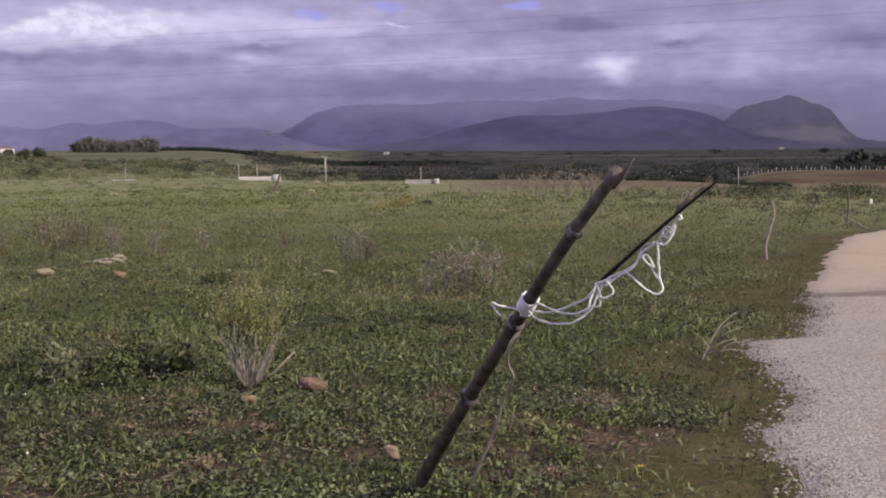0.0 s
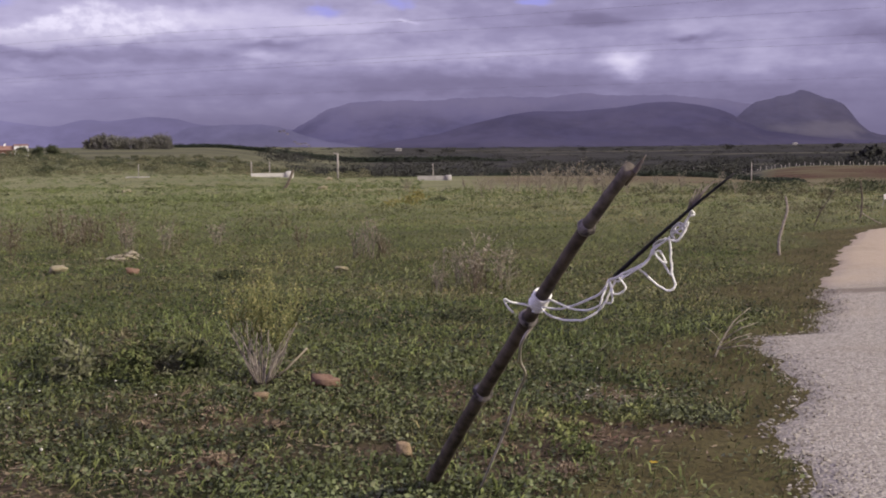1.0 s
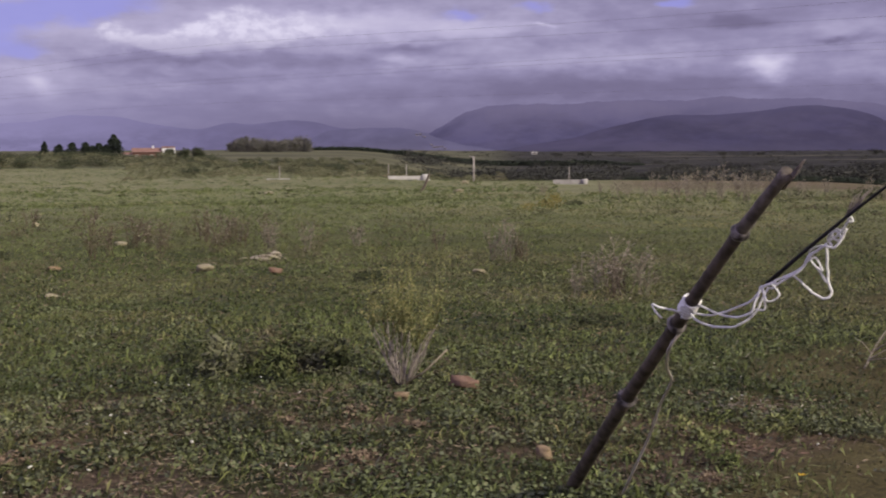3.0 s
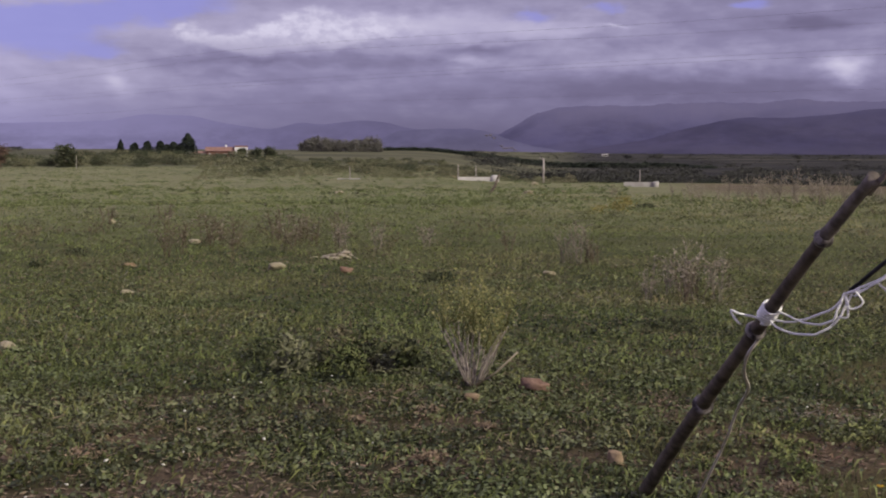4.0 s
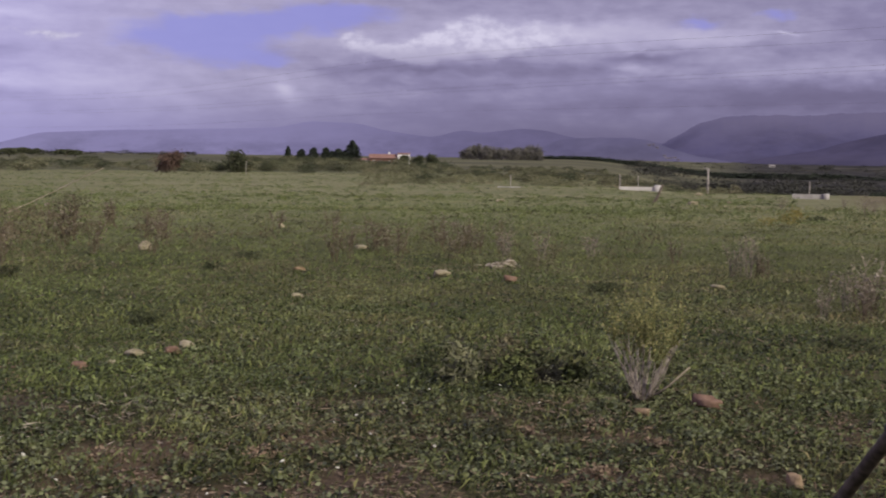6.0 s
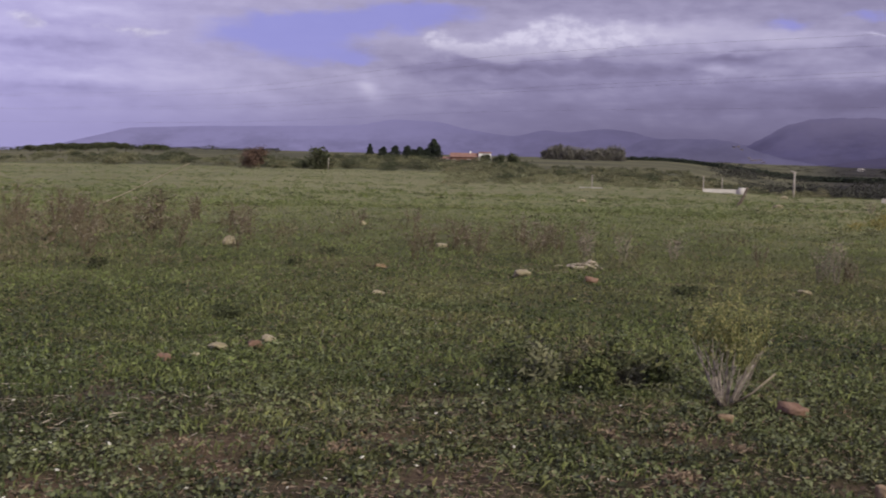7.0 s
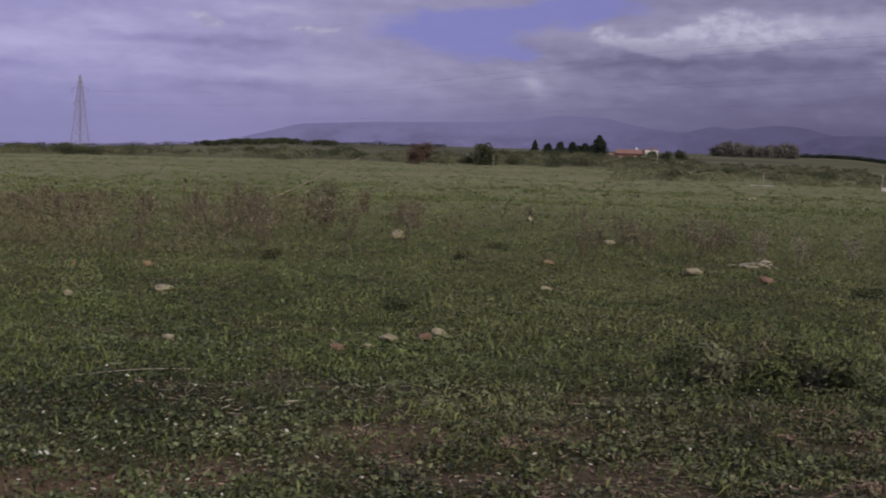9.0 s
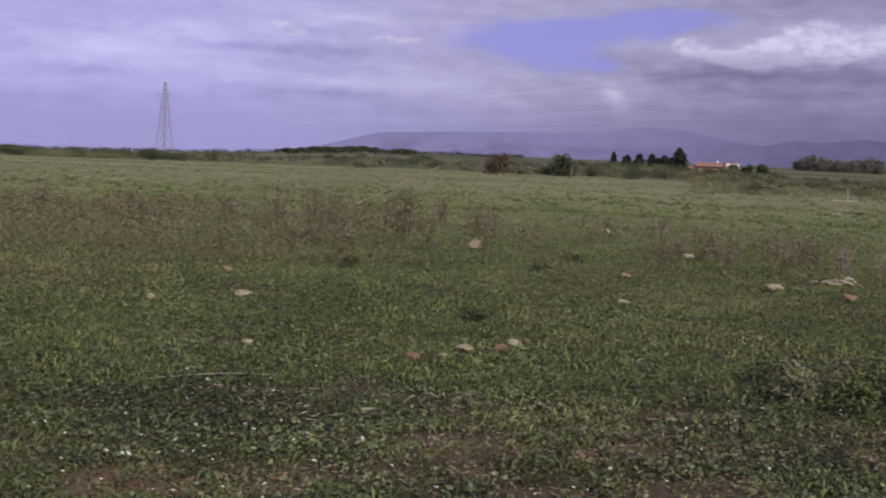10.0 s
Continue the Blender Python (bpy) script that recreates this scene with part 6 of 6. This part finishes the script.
def tussocks(name, label, count, r0, r1, mat, seed, a0=-27, a1=59, tall=(0.05, 0.16), wide=(0.10, 0.34), per=40, stretch=2.6, least=0.006, ragged_edge=False):
    """Small uneven tufts standing out of the sward."""
    rng = np.random.default_rng(seed)
    x, y = scatter(count, r0, r1, a0, a1, 0.5)
    lush = 0.5 * drift(x, y, 4.0, seed) + 0.5 * drift(x, y, 1.3, seed + 4)
    pick = (rng.uniform(0, 1, len(x)) < np.clip((lush - 0.3) * 3, 0.1, 1)) & (beside_road(x, y) < 0.5)
    pick &= ~((np.hypot(x, y) > 60) & (np.degrees(np.arctan2(-x, y)) < 1.6))
    if ragged_edge:
        turn, out = np.degrees(np.arctan2(-x, y)) + 5 * (drift(x, y, 2.0, 3) - 0.5), np.hypot(x, y) + 4 * (drift(x, y, 1.6, 8) - 0.5)
        pick &= rng.uniform(0, 1, len(x)) < np.clip((turn - a0) / 9, 0, 1) * np.clip((out - r0) / 2, 0, 1) * np.clip((r1 - out) / 9, 0, 1)
    x, y = x[pick], y[pick]
    m = len(x)
    h, w2 = rng.uniform(*tall, m), rng.uniform(*wide, m)
    off = rng.normal(size=(m, per, 3)) * 0.45
    c = np.stack([x, y, terrain(x, y)], -1)[:, None] + np.stack([off[..., 0] * w2[:, None], off[..., 1] * w2[:, None], np.abs(off[..., 2]) * h[:, None]], -1)
    V, F, T = leaves(c.reshape(-1, 3), np.repeat(np.clip(0.0007 * np.hypot(x, y), least, 0.05), per), stretch, 0.1 if stretch < 4 else -0.6, rng=rng)
    T = np.clip(0.55 * T + np.repeat(rng.uniform(0, 0.45, m), per * 4), 0, 1)
    tagged(new(name, mesh_of(name, V, F, T, mat)), label, "grass", kind="stuff")


tussocks("grass_tufts", "pale grass tufts over the meadow", 1500, 12, 130, M_MEADOW, 81)
tussocks("grass_tufts", "green weed tufts over the meadow", 1100, 9, 90, M_WEED, 82)
tussocks("grass_tufts", "coarse pale tussocks towards the far side of the field", 800, 55, 230, M_MEADOW, 86, tall=(0.10, 0.28), wide=(0.3, 1.0), per=34)
tussocks("grass_tufts", "dark green tussocks towards the far side of the field", 420, 45, 230, M_LOWDARK, 87, tall=(0.08, 0.24), wide=(0.3, 0.9), per=30)
tussocks("weed_tufts", "dark low plants dotted over the meadow", 420, 7, 80, M_LOWDARK, 83, tall=(0.04, 0.12))
tussocks("dead_weeds", "matted thicket of dead brown weeds in the meadow", 1500, 12.5, 30, M_DEAD, 84, 34, 60, (0.08, 0.30), (0.14, 0.42), 50, 7.0, 0.008, True)
tussocks("dead_weeds", "pale twiggy dead weeds in the thicket", 300, 12.5, 28, M_DRY, 94, 34, 60, (0.12, 0.36), (0.10, 0.28), 36, 8.0, 0.007, True)
tussocks("dead_weeds", "dead brown weeds thinning out beside the thicket", 130, 12, 22, M_DEAD, 95, 30, 40, (0.08, 0.34), (0.12, 0.34), 50, 7.0, 0.009)
tussocks("weed_tufts", "leafy clover tufts standing out of the short sward", 1100, 3.0, 7, M_CLOVER, 88, tall=(0.03, 0.08), wide=(0.05, 0.14), per=26, stretch=1.6, least=0.0135)
tussocks("weed_tufts", "green weed tufts in the middle of the meadow", 1700, 8, 34, M_WEED, 89, tall=(0.05, 0.15), wide=(0.12, 0.36), per=36, stretch=2.0, least=0.012)
tussocks("weed_tufts", "dark green tufts in the middle of the meadow", 1000, 8, 34, M_LOWDARK, 90, tall=(0.05, 0.14), wide=(0.10, 0.34), per=30, stretch=2.0, least=0.012)
tussocks("grass_tufts", "pale dry grass tufts in the middle of the meadow", 1200, 9, 45, M_MEADOW, 91, tall=(0.08, 0.22), wide=(0.10, 0.30), per=30, stretch=5.0, least=0.009)
tussocks("grass_tufts", "darker green tufts over the far meadow", 1500, 30, 210, M_WEED, 92, tall=(0.08, 0.22), wide=(0.25, 0.9), per=34)
tussocks("grass_tufts", "pale green tufts over the far meadow", 2400, 40, 235, M_MEADOW, 93, tall=(0.12, 0.30), wide=(0.25, 0.8), per=30)
tussocks("dead_weeds", "dead brown weeds on the rough ground along the track", 260, 13, 44, M_DEAD, 96, -23, -8, (0.05, 0.20), (0.10, 0.40), 40, 5.0, 0.008)
tussocks("weed_tufts", "dark low plants on the rough ground along the track", 160, 14, 44, M_LOWDARK, 97, -23, -8, (0.05, 0.16), (0.12, 0.45), 36, 2.0, 0.010)
tussocks("dead_weeds", "thin dead brown weeds in the meadow", 130, 12, 20, M_DEAD, 85, 8, 31, (0.08, 0.30), (0.08, 0.25), 44, 6.0)


def straw_patch(x, y, n, rx, ry, seed):
    """Dead straw and torn grass lying on a bare patch."""
    rng = np.random.default_rng(seed)
    px, py = x + rng.normal(size=n) * rx, y + rng.normal(size=n) * ry
    c = np.stack([px, py, terrain(px, py) + rng.uniform(0.015, 0.05, n)], -1)
    V, F, T = leaves(c, 0.0052, 13, 0.85, rng=rng)
    tagged(new("straw", mesh_of("straw", V, F, T, M_STRAW if seed % 2 else M_LITTER)), "dead straw strewn over a bare patch in the grass", "straw", kind="stuff")


for k, (x, y, n, rx, ry) in enumerate(((-0.52, 8.4, 150, 0.32, 0.22), (0.06, 9.5, 60, 0.3, 0.25), (-1.45, 5.5, 130, 0.25, 0.14), (0.76, 5.5, 110, 0.16, 0.10), (-1.1, 5.35, 90, 0.22, 0.10), (-3.1, 4.75, 120, 0.3, 0.16), (-2.2, 4.7, 120, 0.35, 0.14), (-3.6, 4.2, 140, 0.4, 0.15), (-2.5, 5.1, 90, 0.3, 0.12))):
    straw_patch(x, y, n, rx, ry, 900 + k)


def flowers():
    n = 90
    x, y = scatter(n, 3.2, 6.4, -12, 57, 0.3)
    x2, y2 = scatter(40, 3.2, 5.2, 20, 57, 0.3)
    x, y = np.concatenate([x, x2]), np.concatenate([y, y2])
    keep = (np.sin(1.1 * x + 2) * np.sin(0.9 * y + x) > -0.35)
    x, y = x[keep], y[keep]
    V, F = [], []
    base = 0
    for px, py in zip(x, y):
        c = np.array([px, py, height(px, py) + RNG.uniform(0.05, 0.09)])
        r = RNG.uniform(0.004, 0.0085) * (1.4 if px < -1.3 and py < 4.2 else 1.0)
        tilt = RNG.normal(size=2) * 0.4
        ring = []
        for k in range(10):
            q = 2 * math.pi * k / 10
            rr = r if k % 2 == 0 else r * 0.72
            ring.append(c + [rr * math.cos(q), rr * math.sin(q), rr * (tilt[0] * math.cos(q) + tilt[1] * math.sin(q)) + 0.002])
        V += ring + [c + [0, 0, 0.005], c - [0, 0, 0.004]]
        for k in range(10):
            F += [(base + k, base + (k + 1) % 10, base + 10), (base + (k + 1) % 10, base + k, base + 11)]
        base += 12
    me = mesh_of("white_flowers", V, F, mat=M_PETAL, smooth=True)
    tagged(new("white_flowers", me), "tiny white clover flowers dotted through the grass", "flowers", kind="stuff")


flowers()


def gravel():
    rng = np.random.default_rng(55)
    y = 3.4 + 6.2 * rng.uniform(0, 1, 9000) ** 1.15
    u = rng.beta(0.9, 1.4, len(y))
    x = np.interp(y, EDGE_Y, EDGE_X) + ragged(y) - 0.03 + u * 1.9
    y2, s = y, rng.uniform(0.003, 0.0095, len(y))
    c = np.stack([x, y2, terrain(x, y2) + 0.016 + s * 0.2], -1)
    d = np.array([[1, 0, 0], [-1, 0, 0], [0, 1, 0], [0, -1, 0], [0, 0, 0.7], [0, 0, -0.7]])
    V = c[:, None] + (d[None] * rng.uniform(0.6, 1.3, (len(y), 6, 1)) + rng.normal(size=(len(y), 6, 3)) * 0.18) * s[:, None, None]
    f = np.array([[0, 2, 4], [2, 1, 4], [1, 3, 4], [3, 0, 4], [2, 0, 5], [1, 2, 5], [3, 1, 5], [0, 3, 5]])
    F = (f[None] + 6 * np.arange(len(y))[:, None, None]).reshape(-1, 3)
    T = np.repeat(rng.uniform(0, 1, len(y)), 6)

    def col(n, p):
        t = n.add("ShaderNodeAttribute", {"attribute_name": "tone"}).outputs["Fac"]
        return n.mix(t, (0.15, 0.130, 0.104), (0.40, 0.365, 0.315))
    me = mesh_of("gravel", V.reshape(-1, 3), F, T, material("loose gravel", col, 0.9))
    tagged(new("gravel", me), "loose pale grey gravel along the track", "gravel", kind="stuff")


gravel()


def yellow_flower(x, y):
    top = new("yellow_flower")
    top.location = g(x, y)
    tagged(top, "single small yellow flower in the weeds by the track", "flower")
    part("stem", tube([(0, 0, 0), (0.004, 0, 0.04), (0.002, 0.002, 0.075)], [0.002, 0.0016, 0.0014], 5), M_WEED, top)
    for k in range(6):
        q = k * math.pi / 3
        c, t = Vector((math.cos(q), math.sin(q), 0.0)), Vector((-math.sin(q), math.cos(q), 0.0))
        bm = bmesh.new()
        rows = [Vector((0.002, 0.002, 0.075)) + c * u * 0.016 + t * v * 0.006 * math.sin(math.pi * (0.15 + 0.75 * u)) + Vector((0, 0, 0.006 * u)) for u in (0.1, 0.5, 0.8, 1.0) for v in (-1, 0, 1)]
        vs = [bm.verts.new(r) for r in rows]
        for i in range(3):
            for j in range(2):
                bm.faces.new((vs[3 * i + j], vs[3 * i + j + 1], vs[3 * i + j + 4], vs[3 * i + j + 3]))
        bmesh.ops.solidify(bm, geom=bm.faces[:], thickness=0.0008)
        part("petal", bm, M_GOLD, top)


yellow_flower(0.70, 4.12)
